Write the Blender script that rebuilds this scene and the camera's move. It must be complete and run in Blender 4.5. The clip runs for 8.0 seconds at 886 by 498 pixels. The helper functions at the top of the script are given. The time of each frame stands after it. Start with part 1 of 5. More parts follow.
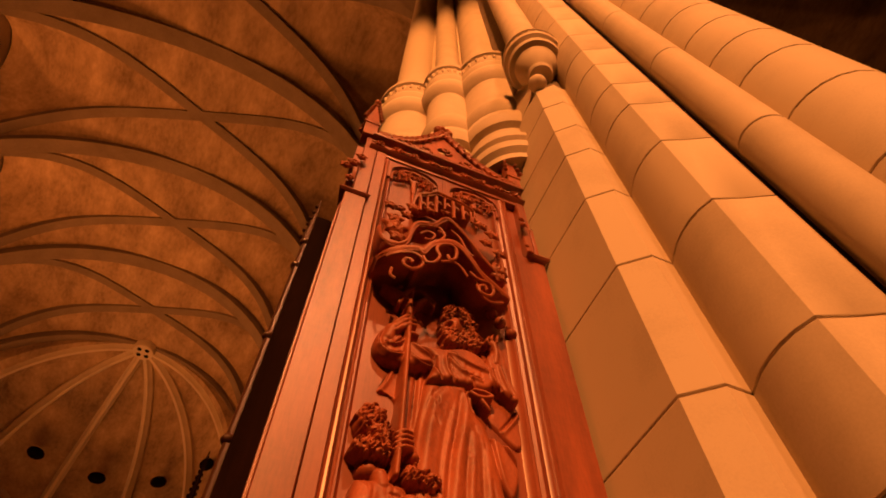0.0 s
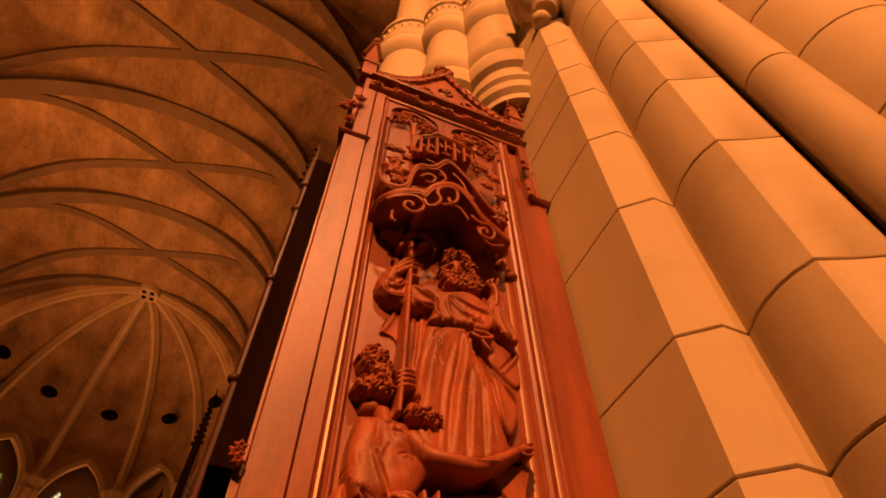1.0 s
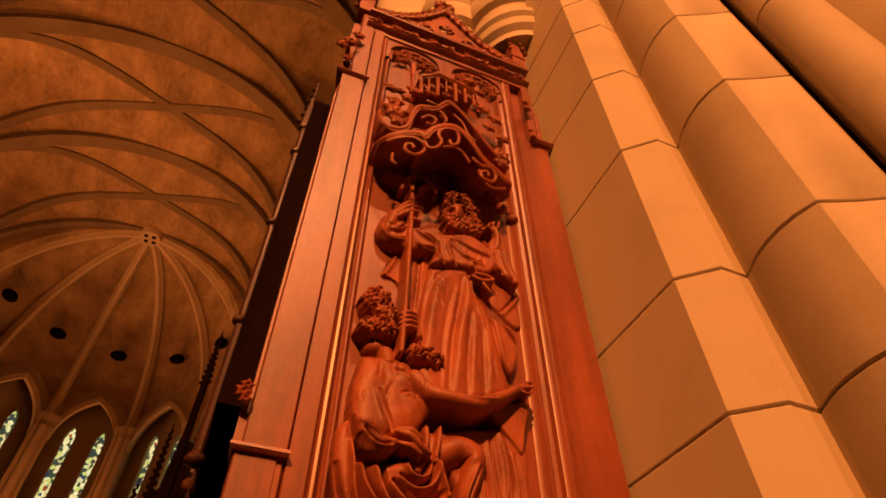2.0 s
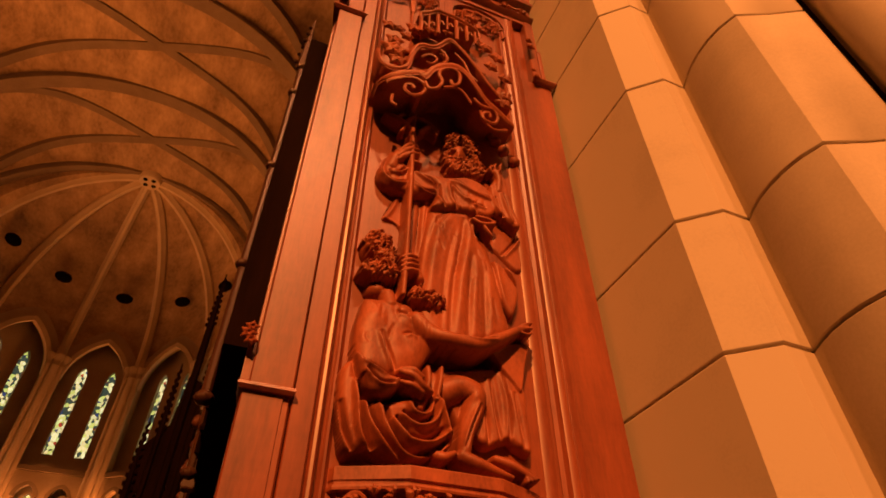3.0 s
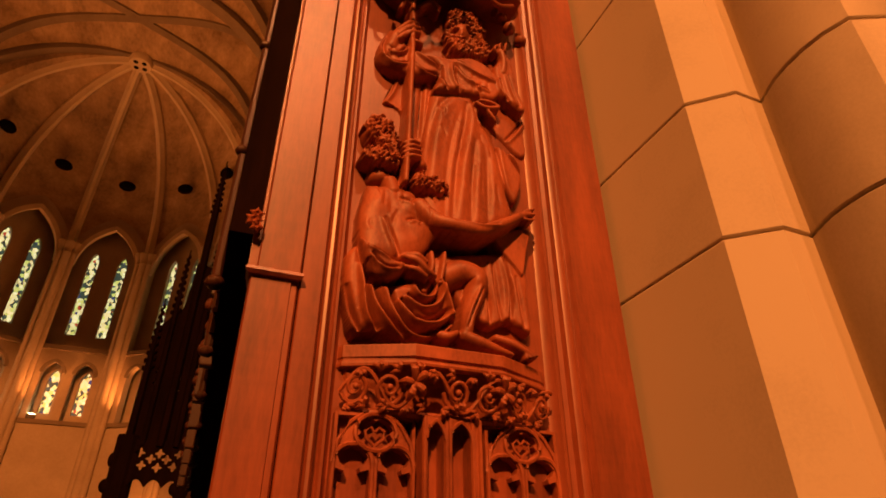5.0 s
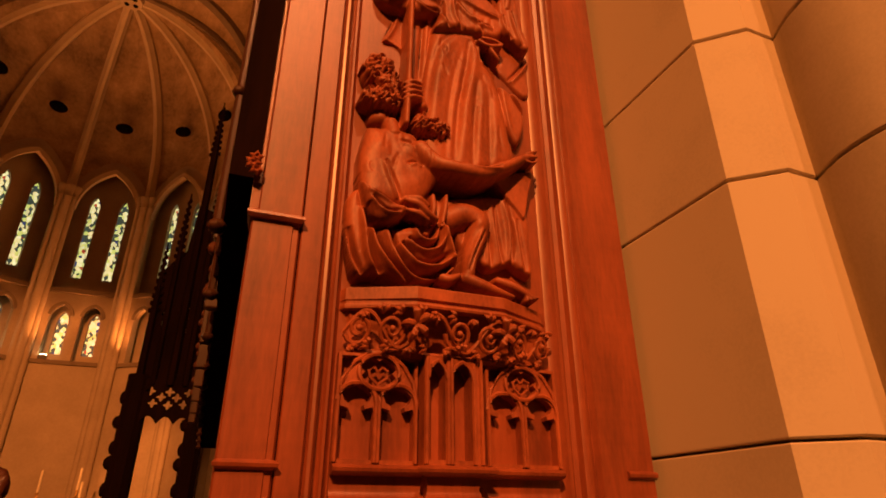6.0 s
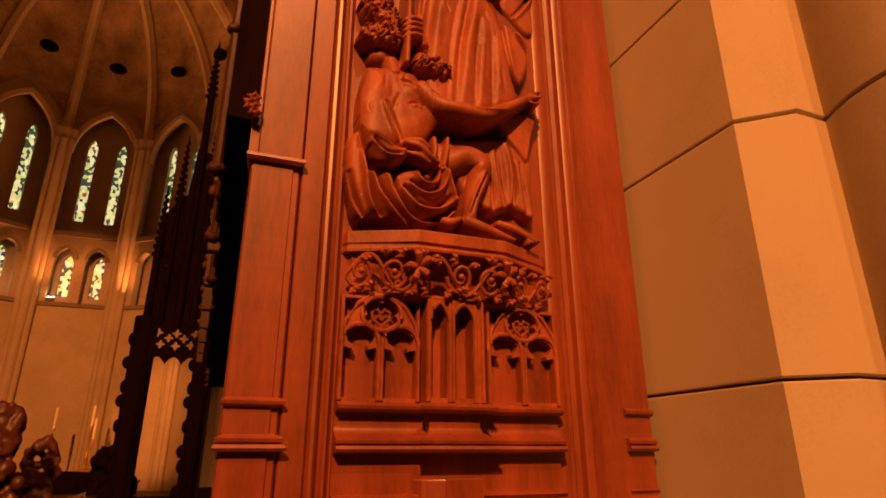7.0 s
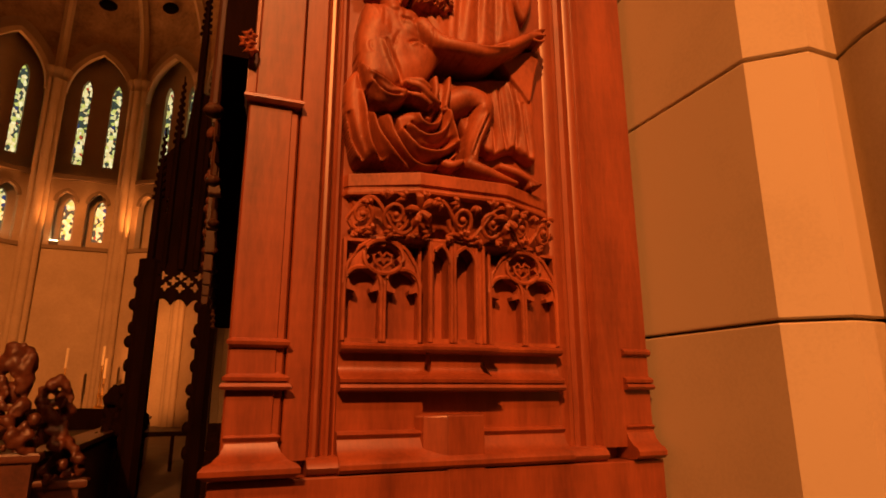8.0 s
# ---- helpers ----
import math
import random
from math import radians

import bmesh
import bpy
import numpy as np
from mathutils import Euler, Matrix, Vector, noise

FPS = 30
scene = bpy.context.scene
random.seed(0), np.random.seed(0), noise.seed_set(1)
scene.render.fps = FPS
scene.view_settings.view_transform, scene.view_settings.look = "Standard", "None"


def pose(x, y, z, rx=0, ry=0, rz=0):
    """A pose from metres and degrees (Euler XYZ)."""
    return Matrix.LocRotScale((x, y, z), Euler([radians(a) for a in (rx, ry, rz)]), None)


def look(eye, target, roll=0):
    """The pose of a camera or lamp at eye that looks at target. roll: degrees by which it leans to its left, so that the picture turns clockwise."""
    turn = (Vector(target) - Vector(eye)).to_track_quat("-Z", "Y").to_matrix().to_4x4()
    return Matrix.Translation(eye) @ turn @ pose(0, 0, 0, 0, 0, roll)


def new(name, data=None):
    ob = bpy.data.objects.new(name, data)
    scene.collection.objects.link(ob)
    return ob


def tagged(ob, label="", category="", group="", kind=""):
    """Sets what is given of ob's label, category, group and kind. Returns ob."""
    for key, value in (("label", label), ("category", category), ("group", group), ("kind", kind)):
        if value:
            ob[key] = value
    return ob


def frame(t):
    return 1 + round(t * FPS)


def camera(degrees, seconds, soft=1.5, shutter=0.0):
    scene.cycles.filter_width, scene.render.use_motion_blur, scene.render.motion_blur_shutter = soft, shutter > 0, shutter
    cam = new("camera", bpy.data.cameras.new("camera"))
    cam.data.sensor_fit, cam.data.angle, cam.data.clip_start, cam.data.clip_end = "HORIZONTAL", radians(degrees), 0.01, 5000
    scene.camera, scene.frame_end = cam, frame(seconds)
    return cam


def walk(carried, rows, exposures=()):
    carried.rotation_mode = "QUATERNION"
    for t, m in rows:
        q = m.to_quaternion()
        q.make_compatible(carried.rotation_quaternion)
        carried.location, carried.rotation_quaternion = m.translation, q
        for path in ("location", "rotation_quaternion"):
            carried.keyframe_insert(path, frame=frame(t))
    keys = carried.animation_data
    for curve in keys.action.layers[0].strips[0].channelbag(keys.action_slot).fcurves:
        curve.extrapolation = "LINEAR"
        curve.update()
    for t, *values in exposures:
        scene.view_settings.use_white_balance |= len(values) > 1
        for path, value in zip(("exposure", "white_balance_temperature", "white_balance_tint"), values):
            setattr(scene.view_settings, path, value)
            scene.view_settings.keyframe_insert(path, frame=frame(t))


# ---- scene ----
EYE = 1.6
cam = camera(74.57, 8.0, soft=1.8)
# seconds, heading to the right of the choir axis, climb, roll
ROWS = [
    (0.0, 22.514, 58.379, -0.212), (0.5, 22.416, 55.581, -0.181), (1.0, 22.324, 52.785, -0.162), (1.5, 22.234, 49.992, -0.150),
    (3.0, 21.962, 41.625, -0.139), (3.5, 21.870, 38.839, -0.139), (4.0, 21.776, 36.053, -0.139), (4.5, 21.683, 33.268, -0.138),
    (6.0, 21.404, 24.910, -0.131), (6.5, 21.315, 22.123, -0.126), (7.0, 21.229, 19.333, -0.119), (7.5, 21.147, 16.542, -0.112),
    (8.0, 21.070, 13.748, -0.102)]


def turned(heading, climb, roll):
    h, c = radians(heading), radians(climb)
    eye = Vector((0, 0, EYE))
    return look(eye, eye + Vector((math.sin(h) * math.cos(c), math.cos(h) * math.cos(c), math.sin(c))), roll)


walk(cam, [(t, turned(h, c, r)) for t, h, c, r in ROWS], exposures=[(0.0, 0.0), (8.0, 0.0)])

# ---- light ----
world = bpy.data.worlds.new("world")
scene.world = world
world.use_nodes = True
world.node_tree.nodes["Background"].inputs[0].default_value = (1.0, 0.5, 0.2, 1)
world.node_tree.nodes["Background"].inputs[1].default_value = 0.020
WARM = (1.0, 0.305, 0.068)


def spot_lamp(name, eye, target, watts, degrees, colour=(1.0, 0.265, 0.05), size=0.15):
    data = bpy.data.lights.new(name, "SPOT")
    data.energy, data.color, data.spot_size, data.spot_blend, data.shadow_soft_size = watts, colour, radians(degrees), 0.6, size
    ob = new(name, data)
    ob.matrix_world = look(eye, target)
    return ob


# unseen spots added behind the camera, aimed to light the panel and pier
spot_lamp("front_spot", (-7.0, -16.0, 16.0), (0.7, 1.2, 7.4), 33000, 37, WARM, 0.35)
spot_lamp("front_spot", (0.5, -13.0, 20.0), (0.5, 1.0, 4.9), 8000, 30, (1.0, 0.33, 0.11), 0.35)
# unseen fill spots added to brighten the apse wall and one shaft
spot_lamp("apse_fill_spot", (-9.0, -6.0, 15.0), (-7.0, 34.0, 5.0), 58000, 23)
spot_lamp("apse_fill_spot", (-7.0, 9.0, 5.2), (-1.9, 31.4, 3.0), 13500, 16)
# apse triforium sill uplights, and three unseen ones added to brighten the choir vault
for x, y, tx, ty, watts in ((-11.0, 32.2, -7, 22, 800), (-8.1, 33.3, -7, 24, 560), (-4.6, 33.0, -7, 22, 800), (-13.6, 20.5, -5, 15, 4600), (-13.6, 15.5, -4, 10, 3900), (-13.6, 9.5, -4, 5, 2600)):
    spot_lamp("vault_uplight", (x, y, EYE + 7.5), (tx, ty, 26), watts, 120)

# ---- materials ----
def nodes_of(name):
    m = bpy.data.materials.new(name)
    m.use_nodes = True
    nt = m.node_tree
    return m, nt, nt.nodes["Principled BSDF"]


def node(nt, kind, **values):
    n = nt.nodes.new(kind)
    for k, val in values.items():
        n.inputs[k].default_value = val
    return n


def stained(name, dark, light, rough=0.7, scale=3.0, grain=60.0, stretch=(1, 1, 1), bump=0.15, gloss=0.5, island=0.0, dist=0.004, coat=0.0, fleck=0.0):
    """A surface whose colour wanders between two tones at two scales, with fine relief."""
    m, nt, b = nodes_of(name)
    tc = node(nt, "ShaderNodeTexCoord")
    mp = node(nt, "ShaderNodeMapping", Scale=stretch)
    nt.links.new(tc.outputs["Object"], mp.inputs["Vector"])
    big = node(nt, "ShaderNodeTexNoise", Scale=scale, Detail=6.0, Roughness=0.6)
    fine = node(nt, "ShaderNodeTexNoise", Scale=grain, Detail=4.0, Roughness=0.65)
    for n in (big, fine):
        nt.links.new(mp.outputs[0], n.inputs["Vector"])
    mix = nt.nodes.new("ShaderNodeMath")
    mix.operation = "MULTIPLY_ADD"
    mix.inputs[1].default_value = 0.45
    nt.links.new(fine.outputs["Fac"], mix.inputs[0])
    nt.links.new(big.outputs["Fac"], mix.inputs[2])
    fac = mix.outputs[0]
    if fleck:
        # short cross-grain flashes, as in quartered oak
        cross = node(nt, "ShaderNodeMapping", Scale=(4, 4, 55))
        flash = node(nt, "ShaderNodeTexNoise", Scale=1.0, Detail=3.0, Roughness=0.6)
        nt.links.new(tc.outputs["Object"], cross.inputs["Vector"])
        nt.links.new(cross.outputs[0], flash.inputs["Vector"])
        more = nt.nodes.new("ShaderNodeMath")
        more.operation = "MULTIPLY_ADD"
        more.inputs[1].default_value = fleck
        nt.links.new(flash.outputs["Fac"], more.inputs[0])
        nt.links.new(fac, more.inputs[2])
        shift = nt.nodes.new("ShaderNodeMath")
        shift.operation = "SUBTRACT"
        shift.inputs[1].default_value = fleck * 0.5
        nt.links.new(more.outputs[0], shift.inputs[0])
        fac = shift.outputs[0]
    if island:
        info = node(nt, "ShaderNodeObjectInfo")
        add = nt.nodes.new("ShaderNodeMath")
        add.operation = "MULTIPLY_ADD"
        add.inputs[1].default_value = island
        nt.links.new(info.outputs["Random"], add.inputs[0])
        nt.links.new(fac, add.inputs[2])
        fac = add.outputs[0]
    ramp = nt.nodes.new("ShaderNodeValToRGB")
    ramp.color_ramp.elements[0].position, ramp.color_ramp.elements[1].position = 0.45, 1.0 + island * 0.6
    ramp.color_ramp.elements[0].color, ramp.color_ramp.elements[1].color = (*dark, 1), (*light, 1)
    nt.links.new(fac, ramp.inputs[0])
    nt.links.new(ramp.outputs[0], b.inputs["Base Color"])
    b.inputs["Roughness"].default_value = rough
    b.inputs["Specular IOR Level"].default_value = gloss
    b.inputs["Coat Weight"].default_value = coat
    b.inputs["Coat Roughness"].default_value = 0.25
    bp = node(nt, "ShaderNodeBump", Strength=bump, Distance=dist)
    nt.links.new(mix.outputs[0], bp.inputs["Height"])
    nt.links.new(bp.outputs[0], b.inputs["Normal"])
    return m


STONE = stained("pale_limestone", (0.40, 0.325, 0.225), (0.56, 0.465, 0.33), 0.8, 2.5, 90, bump=0.12, island=0.35, dist=0.003)
JOINT = stained("dark_mortar", (0.13, 0.09, 0.055), (0.22, 0.16, 0.10), 0.95, 8, 80)
VAULT = stained("board_marked_vault_concrete", (0.15, 0.101, 0.058), (0.56, 0.41, 0.25), 0.9, 0.8, 6.5, (1.0, 0.45, 1), bump=0.5, dist=0.04)
# rib stone darkened: the ribs' shadow sides are put into the base colour
SHADERIB = stained("shade_grey_rib_stone", (0.15, 0.115, 0.08), (0.24, 0.19, 0.135), 0.85, 0.8, 12, bump=0.2, dist=0.01)
# paler copy for the apse: lamplight on ribs and arches put into the colour
LITRIB = stained("lit_limestone_rib", (0.50, 0.42, 0.30), (0.68, 0.58, 0.43), 0.8, 0.8, 12, bump=0.2, dist=0.01)
WALL = stained("apse_wall_stone", (0.33, 0.27, 0.19), (0.46, 0.38, 0.28), 0.85, 0.6, 9, bump=0.2, dist=0.01)
OAK = stained("polished_red_oak", (0.11, 0.021, 0.0068), (0.34, 0.080, 0.028), 0.40, 2.6, 30, (3.2, 3.2, 0.5), bump=0.16, dist=0.0012, gloss=0.85, fleck=0.13)
CARVED = stained("carved_red_oak", (0.13, 0.027, 0.009), (0.45, 0.115, 0.042), 0.54, 5, 55, (2, 2, 0.9), bump=0.3, dist=0.002, gloss=0.45)
BROWNOAK = stained("brown_oak", (0.045, 0.012, 0.005), (0.13, 0.037, 0.014), 0.45, 5, 40, bump=0.2, dist=0.004)
# near-black and almost without gloss: shade on unlit oak put into the colour
SHADEOAK = stained("shade_black_oak", (0.004, 0.0018, 0.001), (0.014, 0.005, 0.003), 0.8, 3, 30, (4, 4, 0.6), bump=0.15, dist=0.002, gloss=0.02)
DESKOAK = stained("dark_polished_oak", (0.030, 0.011, 0.005), (0.075, 0.028, 0.012), 0.35, 4, 40, (4, 4, 0.6), bump=0.15, dist=0.002)
FLOOR = stained("worn_floor_stone", (0.045, 0.036, 0.028), (0.10, 0.08, 0.06), 0.6, 1.2, 20)
# flat black that paints the shade of openings not cut through
OPENING_SHADE = stained("painted_opening_shade", (0.004, 0.003, 0.002), (0.008, 0.006, 0.004), 0.95, 8, 60, gloss=0.0)
IRON = stained("black_iron", (0.012, 0.011, 0.01), (0.03, 0.026, 0.022), 0.5, 8, 60)
WAX = stained("candle_wax", (0.75, 0.68, 0.5), (0.85, 0.78, 0.6), 0.5, 8, 40)
BRASS, _nt, _b = nodes_of("brass")
_b.inputs["Base Color"].default_value, _b.inputs["Metallic"].default_value, _b.inputs["Roughness"].default_value = (0.6, 0.4, 0.15, 1), 1.0, 0.35


def glowing(name, colour, strength):
    m, nt, b = nodes_of(name)
    b.inputs["Base Color"].default_value = (*colour, 1)
    b.inputs["Emission Color"].default_value = (*colour, 1)
    b.inputs["Emission Strength"].default_value = strength
    return m


LAMPGLASS = glowing("lamp_glass", (1.0, 0.72, 0.35), 30.0)


def stained_glass():
    m, nt, b = nodes_of("leaded_stained_glass")
    tc = node(nt, "ShaderNodeTexCoord")
    mp = node(nt, "ShaderNodeMapping", Scale=(1.0, 1.0, 0.8))
    nt.links.new(tc.outputs["Object"], mp.inputs[0])
    vor = node(nt, "ShaderNodeTexVoronoi", Scale=6.5)
    edge = node(nt, "ShaderNodeTexVoronoi", Scale=6.5)
    edge.feature = "DISTANCE_TO_EDGE"
    nt.links.new(mp.outputs[0], vor.inputs["Vector"])
    nt.links.new(mp.outputs[0], edge.inputs["Vector"])
    sep = node(nt, "ShaderNodeSeparateColor")
    nt.links.new(vor.outputs["Color"], sep.inputs[0])
    ramp = nt.nodes.new("ShaderNodeValToRGB")
    ramp.color_ramp.interpolation = "CONSTANT"
    els = ramp.color_ramp.elements
    els[0].position, els[0].color = 0.0, (0.05, 0.07, 0.05, 1)
    els[1].position, els[1].color = 0.34, (0.58, 0.62, 0.15, 1)
    for pos, col in ((0.47, (0.95, 0.88, 0.42, 1)), (0.68, (0.95, 0.76, 0.34, 1)), (0.84, (0.03, 0.05, 0.14, 1)), (0.87, (0.70, 0.74, 0.26, 1)), (0.97, (0.4, 0.06, 0.03, 1))):
        e = els.new(pos)
        e.color = col
    nt.links.new(sep.outputs[0], ramp.inputs[0])
    lead = nt.nodes.new("ShaderNodeMath")
    lead.operation = "GREATER_THAN"
    lead.inputs[1].default_value = 0.045
    nt.links.new(edge.outputs["Distance"], lead.inputs[0])
    nt.links.new(ramp.outputs[0], b.inputs["Base Color"])
    nt.links.new(ramp.outputs[0], b.inputs["Emission Color"])
    power = nt.nodes.new("ShaderNodeMath")
    power.operation = "MULTIPLY"
    power.inputs[1].default_value = 1.1
    nt.links.new(lead.outputs[0], power.inputs[0])
    nt.links.new(power.outputs[0], b.inputs["Emission Strength"])
    return m


GLASS = stained_glass()


# ---- building blocks ----
def part(name, bm, material, parent=None, label="", smooth=False, m=None):
    """Links a bmesh as one mesh object under a thing or a part."""
    me = bpy.data.meshes.new(name)
    bmesh.ops.recalc_face_normals(bm, faces=bm.faces[:])
    if smooth:
        for f in bm.faces:
            f.smooth = True
    bm.to_mesh(me)
    bm.free()
    me.materials.append(material)
    ob = new(name, me)
    if smooth:
        me.set_sharp_from_angle(angle=radians(38))
    ob.parent = parent
    if m is not None:
        ob.matrix_basis = m
    return tagged(ob, label)


def shared(name, me, parent, m):
    ob = new(name, me)
    ob.parent = parent
    ob.matrix_basis = m
    return ob


def thing(name, label, category, group="", kind="", m=None):
    ob = new(name)
    ob.empty_display_size = 0.1
    if m is not None:
        ob.matrix_basis = m
    return tagged(ob, label, category, group, kind)


def box(bm, x0, x1, y0, y1, z0, z1, bevel=0.0):
    vs = [bm.verts.new((x, y, z)) for z in (z0, z1) for x, y in ((x0, y0), (x1, y0), (x1, y1), (x0, y1))]
    fs = [bm.faces.new([vs[i] for i in q]) for q in ((3, 2, 1, 0), (4, 5, 6, 7), (0, 1, 5, 4), (1, 2, 6, 5), (2, 3, 7, 6), (3, 0, 4, 7))]
    if bevel:
        es = {e for f in fs for e in f.edges}
        bmesh.ops.bevel(bm, geom=list(es), offset=bevel, segments=2, affect="EDGES", profile=0.6)
    return bm


def prism(bm, poly, z0, z1, chamfer=0.0):
    """A plan polygon drawn upwards, with its top and bottom edges eased."""
    n = len(poly)
    c = Vector((sum(q[0] for q in poly) / n, sum(q[1] for q in poly) / n))
    rings = [(z0, chamfer), (z0 + chamfer, 0), (z1 - chamfer, 0), (z1, chamfer)] if chamfer else [(z0, 0), (z1, 0)]
    loops = []
    for z, inset in rings:
        loops.append([bm.verts.new((q[0] + (c.x - q[0]) / max((c - Vector(q)).length, 0.01) * inset, q[1] + (c.y - q[1]) / max((c - Vector(q)).length, 0.01) * inset, z)) for q in poly])
    for a, b in zip(loops, loops[1:]):
        for i in range(n):
            bm.faces.new((a[i], a[(i + 1) % n], b[(i + 1) % n], b[i]))
    bm.faces.new(loops[0][::-1])
    bm.faces.new(loops[-1])
    return bm


def lathe(bm, profile, cx=0.0, cy=0.0, steps=24, a0=0.0, a1=360.0):
    """Turns (radius, height) pairs about a standing axis."""
    full = a1 - a0 >= 360
    rings = []
    for r, z in profile:
        rings.append([bm.verts.new((cx + r * math.cos(radians(a0 + (a1 - a0) * i / steps)), cy + r * math.sin(radians(a0 + (a1 - a0) * i / steps)), z))
                      for i in range(steps if full else steps + 1)])
    for a, b in zip(rings, rings[1:]):
        n = len(a)
        for i in range(n if full else n - 1):
            bm.faces.new((a[i], a[(i + 1) % n], b[(i + 1) % n], b[i]))
    if full:
        for ring in (rings[0][::-1], rings[-1]):
            bm.faces.new(ring)
    return bm


def sweep(bm, pts, profile, side, closed=False):
    """Draws a closed profile of (across, out) pairs along a path; side is the across direction, or None for a path in space."""
    pts = [Vector(q) for q in pts]
    n = len(pts)
    rings = []
    for i, q in enumerate(pts):
        a = pts[(i - 1) % n] if closed else pts[max(i - 1, 0)]
        b = pts[(i + 1) % n] if closed else pts[min(i + 1, n - 1)]
        t = (b - a).normalized()
        s = Vector(side).normalized()
        o = s.cross(t).normalized()
        rings.append([bm.verts.new(q + s * u + o * w) for u, w in profile])
    k = len(profile)
    for i in range(n if closed else n - 1):
        a, b = rings[i], rings[(i + 1) % n]
        for j in range(k):
            bm.faces.new((a[j], a[(j + 1) % k], b[(j + 1) % k], b[j]))
    if not closed:
        bm.faces.new(rings[0][::-1])
        bm.faces.new(rings[-1])
    return bm


def tube(bm, pts, radii, sides=8):
    """A round bar through points in space, with a radius at each."""
    pts = [Vector(q) for q in pts]
    if not hasattr(radii, "__len__"):
        radii = [radii] * len(pts)
    rings, ref = [], Vector((0.31, 0.17, 0.93))
    for i, q in enumerate(pts):
        t = (pts[min(i + 1, len(pts) - 1)] - pts[max(i - 1, 0)]).normalized()
        s = t.cross(ref)
        if s.length < 0.2:
            s = t.cross(Vector((1, 0, 0)))
        s.normalize()
        o = s.cross(t)
        rings.append([bm.verts.new(q + (s * math.cos(2 * math.pi * j / sides) + o * math.sin(2 * math.pi * j / sides)) * radii[i]) for j in range(sides)])
    for a, b in zip(rings, rings[1:]):
        for j in range(sides):
            bm.faces.new((a[j], a[(j + 1) % sides], b[(j + 1) % sides], b[j]))
    bm.faces.new(rings[0][::-1])
    bm.faces.new(rings[-1])
    return bm


def ball(bm, c, r, turn=None, u=12, v=8):
    """An ellipsoid with the half-axes r."""
    m = Matrix.Translation(c) @ (turn or Matrix()) @ Matrix.Diagonal((*r, 1)) if hasattr(r, "__len__") else Matrix.Translation(c) @ Matrix.Scale(r, 4)
    bmesh.ops.create_uvsphere(bm, u_segments=u, v_segments=v, radius=1.0, matrix=m)
    return bm


def pierced(bm, outline, holes, y0, y1):
    """A slab in the x-z plane between y0 and y1, with openings right through it."""
    loops = [outline, *holes]
    front = [[bm.verts.new((x, y0, z)) for x, z in lp] for lp in loops]
    edges = [bm.edges.new((lp[i], lp[(i + 1) % len(lp)])) for lp in front for i in range(len(lp))]
    res = bmesh.ops.triangle_fill(bm, use_beauty=True, use_dissolve=False, edges=edges, normal=(0, -1, 0))
    faces = [g for g in res["geom"] if isinstance(g, bmesh.types.BMFace)]
    back = {}
    for lp in front:
        for q in lp:
            back[q] = bm.verts.new((q.co.x, y1, q.co.z))
    for f in faces:
        bm.faces.new([back[q] for q in reversed(f.verts)])
    for lp in front:
        for i in range(len(lp)):
            a, b = lp[i], lp[(i + 1) % len(lp)]
            bm.faces.new((a, b, back[b], back[a]))
    return bm


def pointed(cx, half, z0, spring, peak, n=8):
    """The outline of an opening with a pointed head, from the lower left corner round."""
    rise = peak - spring
    r = (half * half + rise * rise) / (2 * half)
    top = []
    a_end = math.asin(min(rise / r, 1.0)) if rise <= r else math.pi / 2
    for i in range(n + 1):
        a = a_end * i / n
        top.append((cx + half - r + r * math.cos(a), spring + r * math.sin(a)))
    left = [(2 * cx - x, z) for x, z in reversed(top[:-1])]
    return [(cx - half, z0), (cx + half, z0)] + top + left


def arc(cx, cz, r, a0, a1, n=10):
    return [(cx + r * math.cos(radians(a0 + (a1 - a0) * i / n)), cz + r * math.sin(radians(a0 + (a1 - a0) * i / n))) for i in range(n + 1)]


# ---- the setting ----
bm = bmesh.new()
box(bm, -40, 40, -30, 60, -0.3, 0.0)
tagged(part("floor", bm, FLOOR), "worn grey stone church floor", "floor", kind="structure")

# pier: joints, from the eye upwards
COURSES = [-1.6, -1.05, -0.5, 0.161, 0.852, 1.36, 2.136, 2.79, 3.376, 3.8, 4.3, 4.75]
UPPER = COURSES + [5.3, 6.0, 6.7, 7.4, 8.1, 8.8, 9.5, 10.2, 11.0, 12.0, 13.0, 14.0, 15.0, 16.0]
AX = 1.243
roll = [(1.462, 0.904), (1.440, 0.86), (1.422, 0.815), (1.410, 0.76), (1.406, 0.70), (1.412, 0.64), (1.433, 0.573)]
SECTIONS = {
    "buttress": [(AX, 2.6), (AX, 1.005), (1.356, 0.902), (1.462, 0.904), (1.75, 1.2), (1.75, 2.6)],
    "moulded": roll + [(1.55, 0.519), (1.66, 0.46), (1.70, 0.56), (1.80, 1.1), (1.60, 1.05)],
    "shaft_a": [(1.767 + 0.125 * math.cos(radians(a)), 0.343 + 0.125 * math.sin(radians(a))) for a in range(0, 360, 15)],
    "shaft_b": [(2.113 + 0.288 * math.cos(radians(a)), 0.177 + 0.288 * math.sin(radians(a))) for a in range(0, 360, 15)],
}
pier = thing("pier", "clustered pale limestone pier with tight dark joints", "pier", kind="structure")
bm = bmesh.new()
prism(bm, [(1.275, 2.55), (1.275, 1.03), (1.37, 0.935), (1.52, 0.935), (1.45, 0.72), (1.47, 0.60), (1.66, 0.50), (1.84, 0.57), (2.02, 0.36), (2.1, 0.1), (2.6, 0.1), (2.6, 2.55)], 0, EYE + 16)
part("core", bm, JOINT, pier, "dark recessed mortar")
